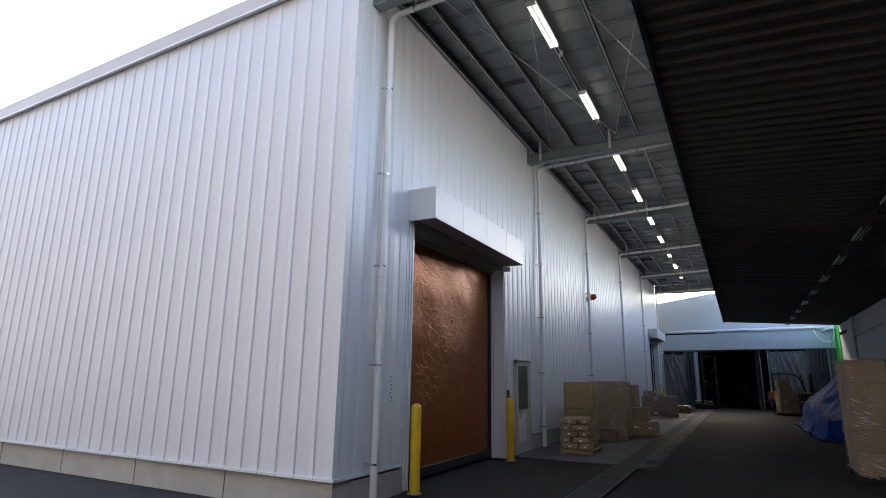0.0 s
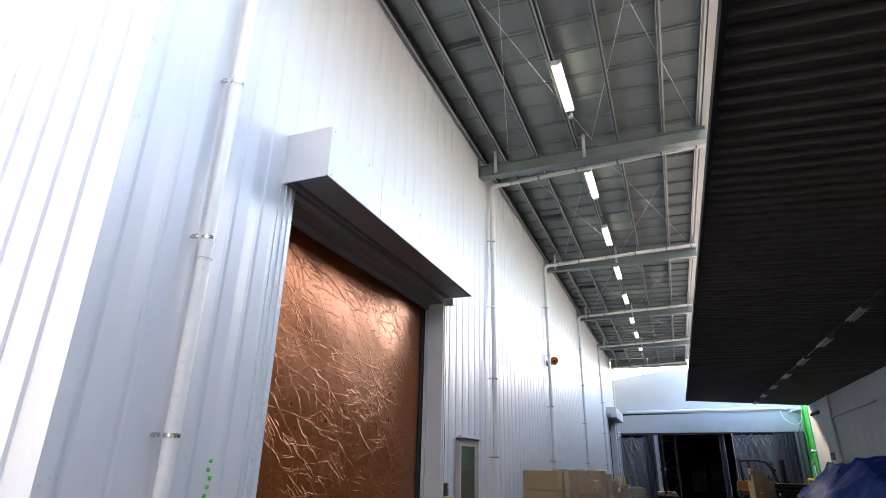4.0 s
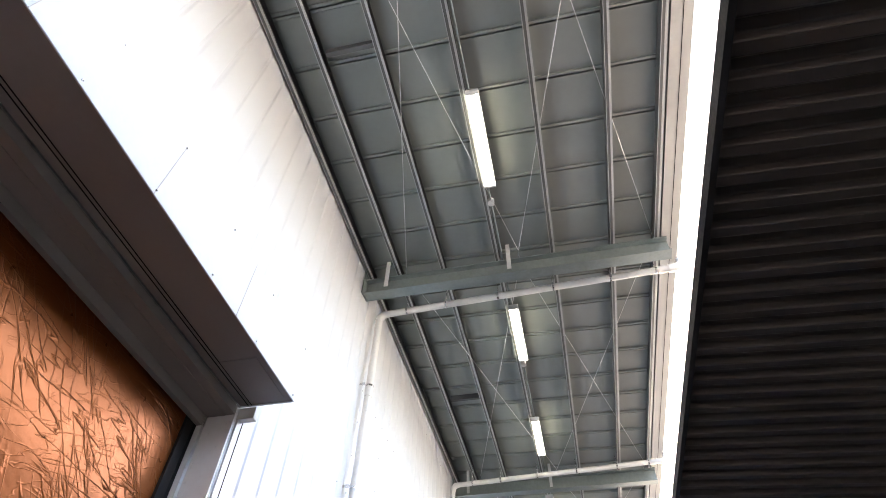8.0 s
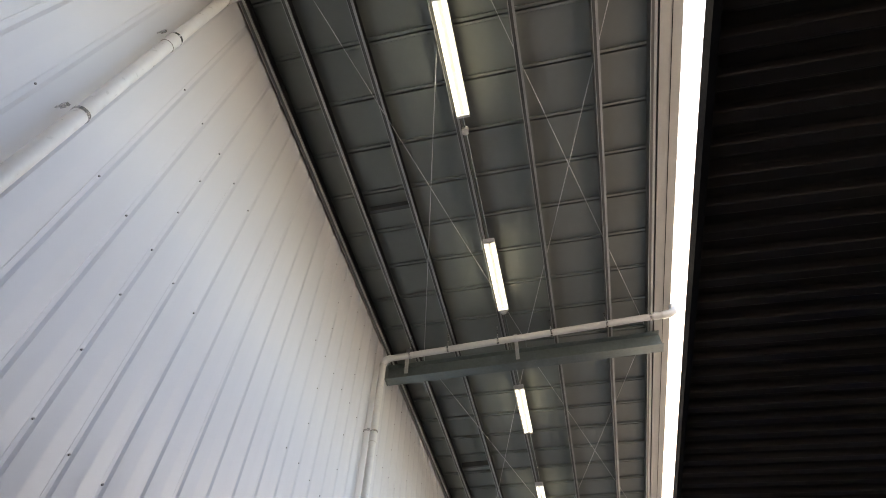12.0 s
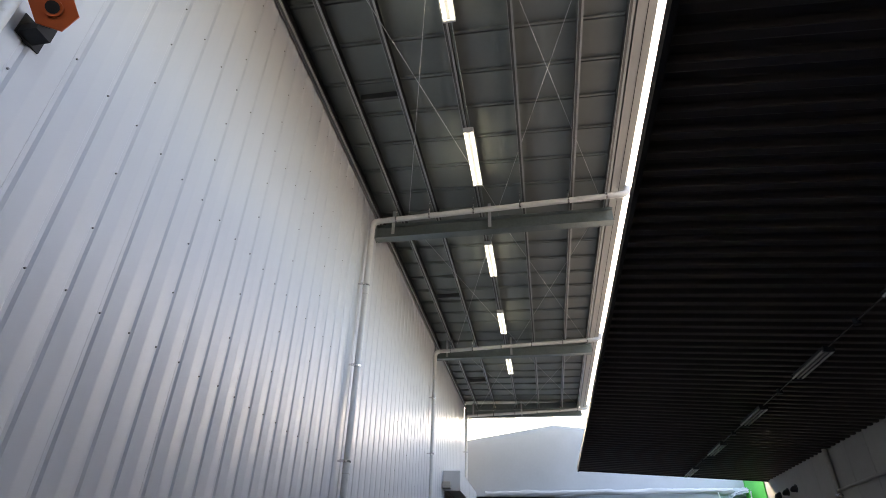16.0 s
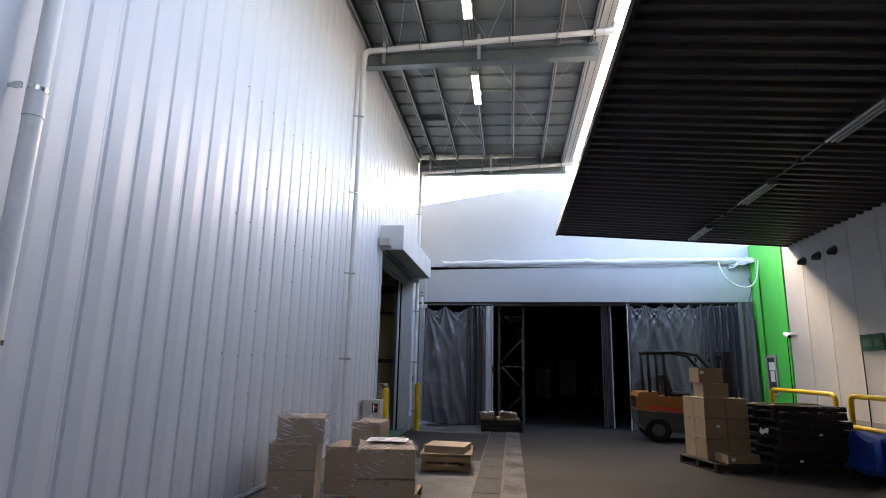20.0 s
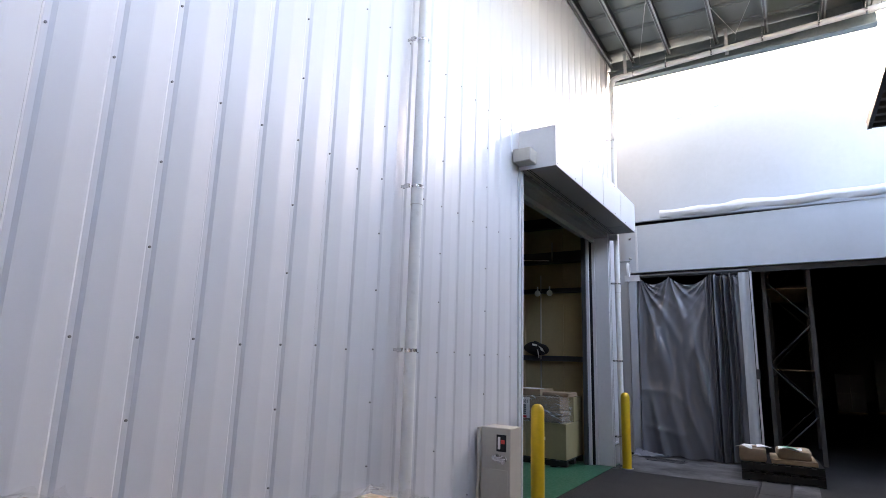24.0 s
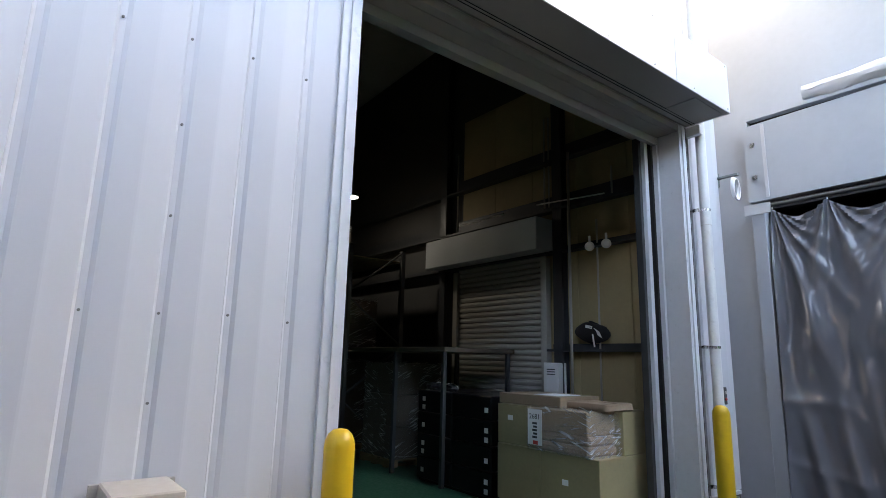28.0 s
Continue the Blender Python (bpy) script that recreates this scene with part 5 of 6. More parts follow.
def forklift():
    f = thing("forklift", (5.55, 29.75, 0), "orange and dark grey counterbalance forklift, parked", "forklift", turn=-3)
    # local x runs from the counterweight to the mast; y is across
    f.scale = (1.12, 1, 1)
    part("counterweight", Geo().add([(x, y, z) for y in (-0.52, 0.52) for x, z in ((0.02, 0.70), (0.015, 0.80), (0.02, 0.98), (0.08, 1.10), (0.46, 1.12), (0.46, 0.66))], [(0, 1, 2, 3, 4, 5), (6, 7, 8, 9, 10, 11), (0, 1, 7, 6), (1, 2, 8, 7), (2, 3, 9, 8), (3, 4, 10, 9), (4, 5, 11, 10), (5, 0, 6, 11)]), FORKORANGE, f)
    part("rear_bumper", Geo().add([(x, y, z) for y in (-0.515, 0.515) for x, z in ((0.14, 0.26), (0.03, 0.42), (0.02, 0.695), (0.46, 0.655), (0.46, 0.26))], [(0, 1, 2, 3, 4), (5, 6, 7, 8, 9), (0, 1, 6, 5), (1, 2, 7, 6), (2, 3, 8, 7), (3, 4, 9, 8), (4, 0, 5, 9)]), DARKGREY, f)
    part("lower_body", Geo().box(0.12, 1.62, -0.50, 0.50, 0.24, 0.66, 0.03), DARKGREY, f)
    part("engine_hood", Geo().add([(x, y, z) for y in (-0.46, 0.46) for x, z in ((0.47, 0.66), (0.47, 1.02), (1.10, 1.00), (1.22, 0.66))], [(0, 1, 2, 3), (4, 5, 6, 7), (0, 1, 5, 4), (1, 2, 6, 5), (2, 3, 7, 6), (3, 0, 4, 7)]), FORKORANGE, f)
    part("rear_panel", Geo().box(0.012, 0.022, -0.36, 0.36, 0.74, 1.0, 0.003), BLACKPLASTIC, f)
    part("side_stripe", Geo().add([(0.20, -0.524, 0.72), (0.50, -0.524, 0.72), (1.20, -0.504, 0.60), (1.20, -0.504, 0.66), (0.50, -0.524, 0.80), (0.20, -0.524, 0.80)], [(0, 1, 2, 3, 4, 5)]), RED, f)
    part("name_bar", B(1.00, 1.18, -0.508, -0.503, 0.52, 0.57), WHITE, f)
    part("step", Geo().box(1.2, 1.6, -0.54, 0.54, 0.30, 0.36, 0.01), DARKGREY, f)
    part("dashboard", Geo().box(1.50, 1.68, -0.40, 0.40, 0.60, 1.10, 0.03), DARKGREY, f)
    part("seat_cushion", Geo().box(0.70, 1.15, -0.25, 0.25, 1.01, 1.12, 0.03), BLACKPLASTIC, f)
    part("seat_back", Geo().add([(x, y, z) for y in (-0.24, 0.24) for x, z in ((0.66, 1.08), (0.58, 1.50), (0.68, 1.52), (0.80, 1.10))], [(0, 1, 2, 3), (4, 5, 6, 7), (0, 1, 5, 4), (1, 2, 6, 5), (2, 3, 7, 6), (3, 0, 4, 7)]), BLACKPLASTIC, f)
    for y in (-0.46, 0.46):
        part("rear_pillar", Geo().tube([(0.30, y, 1.08), (0.28, y, 2.02)], 0.035, 8), BLACKSTEEL, f)
        part("middle_pillar", Geo().tube([(0.62, y, 1.02), (0.60, y, 2.03)], 0.035, 8), BLACKSTEEL, f)
        part("front_pillar", Geo().tube([(0.95, y, 2.05), (1.28, y, 1.98), (1.48, y, 1.70), (1.62, y, 1.05)], 0.038, 8), BLACKSTEEL, f)
        part("roof_rail", Geo().tube([(0.24, y, 2.03), (0.95, y, 2.05)], 0.035, 8), BLACKSTEEL, f)
    for k in range(7):
        part("roof_bar", Geo().box(0.26 + 0.12 * k, 0.29 + 0.12 * k, -0.46, 0.46, 2.03, 2.07), BLACKSTEEL, f)
    part("steering_column", Geo().tube([(1.55, 0, 1.0), (1.32, 0, 1.28)], 0.03, 8), BLACKPLASTIC, f)
    ring = [(1.30 + 0.10 * math.sin(a) * 0.6, 0.17 * math.cos(a), 1.30 + 0.17 * math.sin(a) * 0.75) for a in (2 * math.pi * k / 16 for k in range(17))]
    part("steering_wheel", Geo().tube(ring, 0.014, 8), BLACKPLASTIC, f)
    for y in (-0.30, -0.18):
        part("lever", Geo().tube([(1.55, y, 1.08), (1.42, y, 1.32)], 0.012, 6).ball((1.42, y, 1.33), 0.025), BLACKPLASTIC, f)
    for y in (-0.50, 0.50):
        m = part("mirror_arm", Geo().tube([(1.40, y, 1.85), (1.46, y * 1.12, 1.88)], 0.01, 6), BLACKSTEEL, f)
        part("mirror", Geo().ball((1.48, y * 1.16, 1.90), (0.03, 0.06, 0.08)), BLACKPLASTIC, m)
        h = part("headlight", Geo().tube([(1.50, y * 0.9, 1.62), (1.60, y * 0.9, 1.62)], 0.06, 12), BLACKPLASTIC, f)
        part("lens", Geo().tube([(1.60, y * 0.9, 1.62), (1.606, y * 0.9, 1.62)], 0.052, 12), WHITE, h)
    for x, r in ((0.42, 0.26), (1.50, 0.32)):
        for y in (-0.53, 0.38):
            w = part("wheel", Geo().tube([(x, y, r), (x, y + 0.02, r), (x, y + 0.13, r), (x, y + 0.15, r)], [r * 0.86, r, r, r * 0.86], 20), RUBBER, f)
            part("rim", Geo().tube([(x, y - 0.006, r), (x, y + 0.156, r)], r * 0.5, 14), DARKGREY, w)
    for y in (-0.36, 0.28):
        part("mast_channel", Geo().box(1.82, 1.96, y, y + 0.08, 0.08, 2.08), BLACKSTEEL, f)
        part("inner_mast", Geo().box(1.86, 1.93, y + 0.085 if y < 0 else y - 0.06, y + 0.145 if y < 0 else y, 0.1, 2.02), BLACKSTEEL, f)
        part("lift_cylinder", Geo().tube([(1.80, y * 0.8, 0.2), (1.80, y * 0.8, 1.9)], 0.03, 10), DARKGREY, f)
        part("fork", Geo().box(2.04, 2.08, y, y + 0.1, 0.06, 0.55).box(2.08, 3.0, y, y + 0.1, 0.06, 0.095), BLACKSTEEL, f)
    for z in (0.35, 1.2, 2.0):
        part("mast_tie", B(1.84, 1.94, -0.28, 0.28, z, z + 0.07), BLACKSTEEL, f)
    part("fork_carriage", Geo().box(1.98, 2.04, -0.45, 0.45, 0.18, 0.26).box(1.98, 2.04, -0.45, 0.45, 0.48, 0.56), BLACKSTEEL, f)
    part("load_backrest", Geo().box(1.99, 2.02, -0.45, -0.41, 0.56, 1.2).box(1.99, 2.02, 0.41, 0.45, 0.56, 1.2).box(1.99, 2.02, -0.45, 0.45, 1.16, 1.2).box(1.99, 2.02, -0.16, -0.13, 0.56, 1.16).box(1.99, 2.02, 0.13, 0.16, 0.56, 1.16), BLACKSTEEL, f)
    part("tail_lamp", Geo().box(0.01, 0.03, -0.48, -0.38, 0.80, 0.90), RED, f)
    for k in range(2):
        part("label_plate", B(1.02 + 0.14 * k, 1.10 + 0.14 * k, -0.506, -0.502, 0.33, 0.41), WHITE, f)


forklift()


def handrail(y0, y1):
    h = thing("handrail", (8.6, y0, 0), "yellow tubular steel guard rail", "guard rail", "yellow guard rails")
    n = y1 - y0
    part("top_rail", Geo().tube([(0, 0, 0), (0, 0, 1.14), (0, 0.03, 1.21), (0, 0.11, 1.25), (0, n - 0.11, 1.25), (0, n - 0.03, 1.21), (0, n, 1.14), (0, n, 0)], 0.047, 14), YELLOW, h)
    part("middle_rail", Geo().tube([(0, 0, 0.72), (0, n, 0.72)], 0.040, 12), YELLOW, h)
    for y in (0, n):
        part("foot_plate", Geo().box(-0.09, 0.09, y - 0.09, y + 0.09, 0, 0.012), YELLOW, h)


handrail(26.75, 29.33)
handrail(21.6, 26.27)

# ---- right wall fittings ----
for y in (28.54, 27.92, 27.32):
    v = thing("wall_vent", (RW, y, 4.12), "dark round exhaust vent on the cream wall", "vent", "wall vents")
    part("vent_hood", Geo().sheet(lambda u, w: (-0.15 * math.sin(math.pi / 2 * w), 0.085 * math.cos(2 * math.pi * u) * math.cos(math.pi / 2 * w * 0.8), 0.085 * math.sin(2 * math.pi * u) * math.cos(math.pi / 2 * w * 0.8) - 0.05 * w), 14, 6), DARKGREY, v)
    part("vent_flange", Geo().tube([(0.0, 0, 0), (-0.02, 0, 0)], 0.10, 16), DARKGREY, v)
wpipe = thing("wall_pipe", (RW - 0.09, 24.9, 0), "cream drain pipe on the cream wall", "pipe")
part("vertical_pipe", Geo().tube([(0, 0, 0), (0, 0, 4.6)], 0.06, 14), CREAM, wpipe)
for z in (1.0, 2.3, 3.6):
    part("pipe_bracket", Geo().tube([(0, 0, z), (0, 0, z + 0.03)], 0.066, 14).box(0.03, 0.09, -0.02, 0.02, z, z + 0.03), STAINLESS, wpipe)
part("branch_pipe", Geo().tube([(0, 0, 3.7), (0, -6.0, 3.75)], 0.03, 10), CREAM, wpipe)
sign = thing("wall_sign", (RW - 0.02, 26.10, 2.06), "green emergency sign with pale print on the cream wall", "sign")
part("sign_board", Geo().box(-0.03, 0.0, 0, 0.68, 0, 0.30, 0.004), material("green_sign", (0.015, 0.075, 0.04), 0.5), sign)
for k, (a, b) in enumerate(((0.08, 0.26), (0.34, 0.60))):
    part("sign_bar", B(-0.033, -0.0305, a, b, 0.08, 0.22), material("pale_green_print", (0.06, 0.15, 0.09), 0.5), sign)
part("sign_cord", Geo().tube([(-0.01, 0.68, 0.28), (-0.01, 0.69, -2.1)], 0.012, 6), BLACKPLASTIC, sign)
cctv = thing("wall_camera", (RW, 29.25, 2.50), "white wall camera on a short arm", "camera")
part("arm", Geo().tube([(0, 0, 0), (-0.22, 0, 0.02)], 0.02, 8), WHITE, cctv)
part("camera_case", Geo().tube([(-0.22, 0.05, 0.02), (-0.26, -0.22, -0.06)], 0.05, 12), WHITE, cctv)
part("lens_ring", Geo().tube([(-0.26, -0.22, -0.06), (-0.262, -0.235, -0.064)], 0.04, 12), BLACKPLASTIC, cctv)
part("cable", Geo().tube([(-0.02, 0.0, 0.0), (-0.02, 0.34, 0.03), (-0.02, 0.40, -0.05), (-0.02, 0.42, -2.4)], 0.012, 6), BLACKPLASTIC, cctv)
part("junction_box", Geo().box(-0.07, -0.005, 0.10, 0.30, -0.02, 0.07, 0.006), WHITE, cctv)
gbox = thing("panel_box", (RW + 0.02, 30.36, 1.06), "grey framed panel with white notices on the green wall", "panel")
part("frame", Geo().box(-0.05, 0, 0, 0.06, 0, 1.0).box(-0.05, 0, 0.50, 0.56, 0, 1.0).box(-0.05, 0, 0.06, 0.50, 0.94, 1.0).box(-0.05, 0, 0.06, 0.50, 0, 0.06), GREYPAINT, gbox)
part("dark_window", B(-0.03, -0.01, 0.06, 0.50, 0.06, 0.94), DARKGREY, gbox)
part("notice", B(-0.036, -0.031, 0.12, 0.44, 0.62, 0.82), WHITE, gbox)
part("notice", B(-0.036, -0.031, 0.16, 0.38, 0.34, 0.60), WHITE, gbox)
cable = thing("cable", (0, 0, 0), "white cable hanging in loops from the eaves", "cable")
part("cable_loop", Geo().tube([(9.15 - 0.9 * t + 0.1 * math.sin(6 * t), 30.7 + 0.25 * t, 4.55 - 1.5 * math.sin(math.pi * t) ** 0.8 * (0.6 - 0.25 * t)) for t in (k / 18 for k in range(19))], 0.022, 8), WHITE, cable)
part("cable_drop", Geo().tube([(8.95 + 0.06 * math.sin(9 * t), 30.9, 4.1 - 1.4 * t) for t in (k / 12 for k in range(13))], 0.010, 6), DARKGREY, cable)

# ---- tent front ----
roll = thing("membrane_roll", (0, 0, 0), "rolled pale membrane flap above the tent opening", "membrane roll")
part("rolled_membrane", Geo().sheet(lambda u, v: (0.60 + 8.2 * u, TENT - 0.19 - 0.075 * math.cos(2 * math.pi * v) * (0.8 + 0.3 * noise.noise(Vector((u * 16, v * 3, 0)))), 4.55 + 0.10 * u + 0.03 * noise.noise(Vector((u * 9, 0, 5))) + (0.10 + 0.03 * noise.noise(Vector((u * 5, 3, 2)))) * math.sin(2 * math.pi * v) * (0.85 + 0.5 * noise.noise(Vector((u * 14, v * 5, 8)))) + 0.02 * noise.noise(Vector((u * 40, v * 9, 1)))), 90, 14), material("white_membrane", (0.50, 0.52, 0.54), 0.38, 0.0, 0.02, 12, 0.06, 1.5, 0.02), roll)
part("flap_end", Geo().sheet(lambda u, v: (8.62 + 0.75 * u, TENT - 0.16 - 0.45 * u * v + 0.06 * noise.noise(Vector((u * 5, v * 5, 7))), 4.72 - (0.30 - 0.20 * u) * v + 0.02 * u + 0.10 * noise.noise(Vector((u * 5, v * 5, 2)))), 12, 8), MEMBRANE, roll)


def curtain(x0, x1, top, seed, hooks, pleats, label):
    """A hanging vinyl sheet: folds fan out below its hooks and run straight in the gathered part."""
    c = thing("vinyl_curtain", (0, 0, 0), label, "curtain", "tent curtains")

    def at(u, v):
        x, z = x0 + (x1 - x0) * u, 0.03 + (top - 0.03) * v
        down = top - z
        # sag of the upper hem between hooks
        sag = 0.0
        for a, b in zip(hooks, hooks[1:]):
            if a < x < b:
                sag = (0.24 if b - a > 0.30 else 0.10) * (b - a) * math.sin(math.pi * (x - a) / (b - a))
        y, total = 0.0, 0.0
        for k, hk in enumerate(hooks):
            th = math.atan2(x - hk, down + 0.10)
            wt = math.exp(-((x - hk) / (0.30 + 0.28 * down)) ** 2)
            sharp = math.sin(th * (14 + 5 * ((k * 7 + int(seed)) % 3)) + seed + k * 2.1)
            y += wt * (0.5 + 0.5 * sharp) ** 2 * min(0.16, 0.05 + 0.085 * down)
            total += wt
        y = -y / max(0.6, total)
        g = pleats(x)
        y += g * 0.095 * math.sin(x * 78 + 1.4 * noise.noise(Vector((x * 2, z * 0.8, seed)))) * (0.55 + 0.45 * v)
        y += 0.05 * noise.noise(Vector((x * 1.5 - z * 0.25 + seed, z * 0.35, 1))) * (1 - 0.6 * g)
        slant = (x - 0.24 * down) * 17 + 2.2 * noise.noise(Vector((x * 0.9, z * 0.5, seed)))
        depth = max(0, 0.35 + noise.noise(Vector((x * 1.1 + 3, z * 0.6, seed))))
        y -= 0.10 * depth * (0.5 + 0.5 * math.sin(slant)) ** 2.2 * (1 - g) * min(1, down * 1.5)
        y -= 0.035 * max(0, 1 - abs(noise.noise(Vector((x * 0.9 + z * 0.75, z * 0.9 - x * 0.5, seed + 3)))) * 6) ** 1.5 * (1 - g) * max(0, 1 - v * 1.3)
        return (x + 0.02 * g * math.cos(x * 40), TENT - 0.15 + y, z - sag * max(0, v - 0.80) / 0.20 + (0.02 * math.sin(u * 25) if v < 0.01 else 0))
    part("curtain_sheet", Geo().sheet(at, 220, 100), CURTAIN, c)
    part("curtain_rail", Geo().tube([(x0, TENT - 0.13, top + 0.05), (x1, TENT - 0.13, top + 0.07)], 0.025, 8), DARKGREY, c)
    for hk in hooks:
        part("curtain_hook", Geo().tube([(hk, TENT - 0.14, top - 0.03), (hk, TENT - 0.13, top + 0.05)], 0.008, 6), STAINLESS, c)
    return c


c1 = curtain(0.14, 2.05, 3.30, 2.0, (0.15, 0.70, 1.40, 1.50, 1.62, 1.74, 1.95), lambda x: max(0, min(1, (x - 1.30) * 6)) * max(0.12, min(1, (1.86 - x) * 8)), "grey vinyl curtain with gathered folds, half drawn")
part("edge_pole", Geo().box(2.07, 2.10, TENT - 0.22, TENT - 0.17, 0.02, 3.34), TRIM, c1)
part("edge_band", Geo().sheet(lambda u, v: (1.90 + 0.165 * u, TENT - 0.36 + 0.012 * math.sin(9 * u + 2 * v), 0.03 + 3.27 * v), 10, 8), MEMBRANE, c1, "pale grey edge band")
part("latch", Geo().box(2.03, 2.12, TENT - 0.26, TENT - 0.22, 1.45, 1.62, 0.006), DARKGREY, c1)
part("hem_flap", Geo().sheet(lambda u, v: (0.03 + 0.55 * u, TENT - 0.30 - 0.35 * v * (1 - u) + 0.05 * math.sin(9 * u), 0.02 + 0.10 * (1 - v) * (1 - u) + 0.045 * abs(noise.noise(Vector((u * 7, v * 7, 3))))), 20, 16), CURTAIN, c1)
c2 = curtain(5.86, 8.76, 3.40, 6.0, (5.88, 6.33, 6.77, 7.13, 7.49, 7.81, 8.09, 8.33, 8.53, 8.74), lambda x: max(0, min(0.9, (x - 7.5) * 1.2)), "grey vinyl curtain with scalloped top folds")
part("edge_pole", Geo().box(5.81, 5.835, TENT - 0.22, TENT - 0.17, 0.02, 3.42), TRIM, c2)
part("side_sheet", Geo().sheet(lambda u, v: (8.73 + 0.38 * u, TENT - 0.3 - 0.05 * math.sin(u * 9), 0.02 + 3.45 * v), 10, 4), CURTAIN, c2)
slide = thing("door_leaf", (0, 0, 0), "dark folded tent door leaf standing in the opening", "door leaf")
part("leaf_sheet", Geo().sheet(lambda u, v: (5.17 + 0.25 * u, TENT + 0.25 - 0.06 * math.sin(u * 20), 0.02 + 3.4 * v), 24, 2), CURTAIN, slide)
part("leaf_pole", Geo().box(5.425, 5.45, TENT + 0.18, TENT + 0.23, 0.02, 3.42), TRIM, slide)
part("head_rail", Geo().add([(x, y, z) for x, zz in ((-0.1, 3.38), (9.0, 3.46)) for y in (TENT - 0.02, TENT + 0.12) for z in (zz - 0.05, zz + 0.04)], [(0, 1, 3, 2), (4, 6, 7, 5), (0, 4, 5, 1), (2, 3, 7, 6), (0, 2, 6, 4), (1, 5, 7, 3)]), DARKGREY, slide)
post = thing("tent_post", (0.02, TENT - 0.2, 0), "grey steel door post with bolted top plate", "post")
part("post_body", Geo().box(-0.05, 0.09, -0.05, 0.08, 0.0, 3.36, 0.004), MEMBRANE, post)
part("top_plate", Geo().box(-0.12, 0.16, -0.066, -0.052, 3.24, 3.36), HOODMAT, post)
for z in (3.7, 4.1):
    part("bolt_plate", Geo().box(-0.05, 0.0, 0.06, 0.075, z, z + 0.05), STAINLESS, post)
coil = thing("cable_coil", (0.14, 30.42, 3.35), "coiled white cable hung beside the downpipe", "cable coil")
for k in range(3):
    part("cable_loop", Geo().tube([(0.02 + 0.012 * k, 0.07 * math.sin(a), 0.115 * math.cos(a) - 0.01 * k) for a in (2 * math.pi * j / 20 for j in range(21))], 0.009, 6), PVC, coil)

part("hook", Geo().box(-0.15, 0.07, -0.02, 0.02, 0.13, 0.15).box(-0.19, -0.14, -0.03, 0.03, 0.05, 0.2), GALV, coil)

# ---- inside the tent ----


# Cardboard darkened in its colour to stand for the dim warehouse light.
DIMCARD = material("dim_hall_cardboard", (0.11, 0.085, 0.06), 0.8, 0.0, 0.06, 30, 0.15, 2.0, 0.05, vary=0.15)
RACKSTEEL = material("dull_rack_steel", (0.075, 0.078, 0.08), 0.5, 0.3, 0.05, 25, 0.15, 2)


def rack(x, y, w, d, h, turn=0):
    r = thing("storage_rack", (x, y, 0), "grey steel pallet rack in the dim hall", "rack", "storage racks", turn)
    for a in (0, w):
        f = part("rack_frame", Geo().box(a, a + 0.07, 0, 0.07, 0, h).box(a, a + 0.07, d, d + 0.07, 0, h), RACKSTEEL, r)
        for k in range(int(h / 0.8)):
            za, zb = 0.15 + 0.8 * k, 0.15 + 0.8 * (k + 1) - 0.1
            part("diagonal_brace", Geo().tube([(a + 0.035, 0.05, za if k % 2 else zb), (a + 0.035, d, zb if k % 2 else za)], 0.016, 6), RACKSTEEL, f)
    for z in (1.5, 3.0):
        if z < h:
            for b in (0, d):
                part("rack_beam", Geo().box(0.07, w, b + 0.01, b + 0.055, z, z + 0.11), DARKGREY, r)
            part("rack_shelf", Geo().box(0.07, w, 0.02, d, z + 0.112, z + 0.13), WOOD, r)
    return r


rack(3.0, 32.2, 2.6, 0.72, 4.2, 90)
for x, y, h in ((3.9, 47.0, 1.5), (5.3, 48.4, 2.1), (6.9, 47.6, 1.6)):
    q = thing("carton_pallet", (x, y, 0), "grey wrapped boxes on a pallet in the dim hall", "pallet load", "cartons in the hall")
    pallet(q, 0.95, 0.95, 0, WOOD, 0.12)
    for i in range(2):
        for k in range(2):
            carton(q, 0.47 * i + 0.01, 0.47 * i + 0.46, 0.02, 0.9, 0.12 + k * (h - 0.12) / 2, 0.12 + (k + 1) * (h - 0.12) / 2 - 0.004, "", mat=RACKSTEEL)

# ---- inside the warehouse ----
NW = 30.36
tp = Geo().box(0.003, 0.772, -0.02, 0.0, 0.0, 5.5, 0.003).mesh("wall_board", TANWALL)
lining = thing("wall_lining", (-4.15, NW, 0), "tan boards lining the end wall", "wall lining", kind="structure")
for i in range(5):
    again(tp, "wall_board", lining, 0.775 * i, 0, 0)
for z in (1.65, 2.94, 3.52, 4.22):
    g = thing("wall_girt", (-8.0, NW - 0.02, z), "dark steel girt along the tan wall", "girt", kind="structure")
    part("girt_channel", Geo().profile([(0, 0), (-0.14, 0), (-0.14, 0.03), (-0.132, 0.03), (-0.132, 0.008), (-0.008, 0.008), (-0.008, 0.10 if z < 3.3 else 0.24), (0, 0.10 if z < 3.3 else 0.24)], "x", 0.0 if z > 2.9 else 5.75, 7.75), DARKGREY, g)
for x in (-2.05, -4.5):
    col = thing("steel_column", (x, NW - 0.24, 0), "dark steel column before the tan wall", "column", kind="structure")
    part("column_shaft", Geo().box(-0.075, 0.075, 0.08, 0.092, 0, 7.3).box(-0.075, 0.075, 0.19, 0.2, 0, 7.3).box(-0.006, 0.006, 0.092, 0.19, 0, 7.3), DARKGREY, col)
shutter = thing("roller_shutter", (-4.20, NW - 0.06, 0), "closed grey slatted roller shutter with a box hood", "shutter")
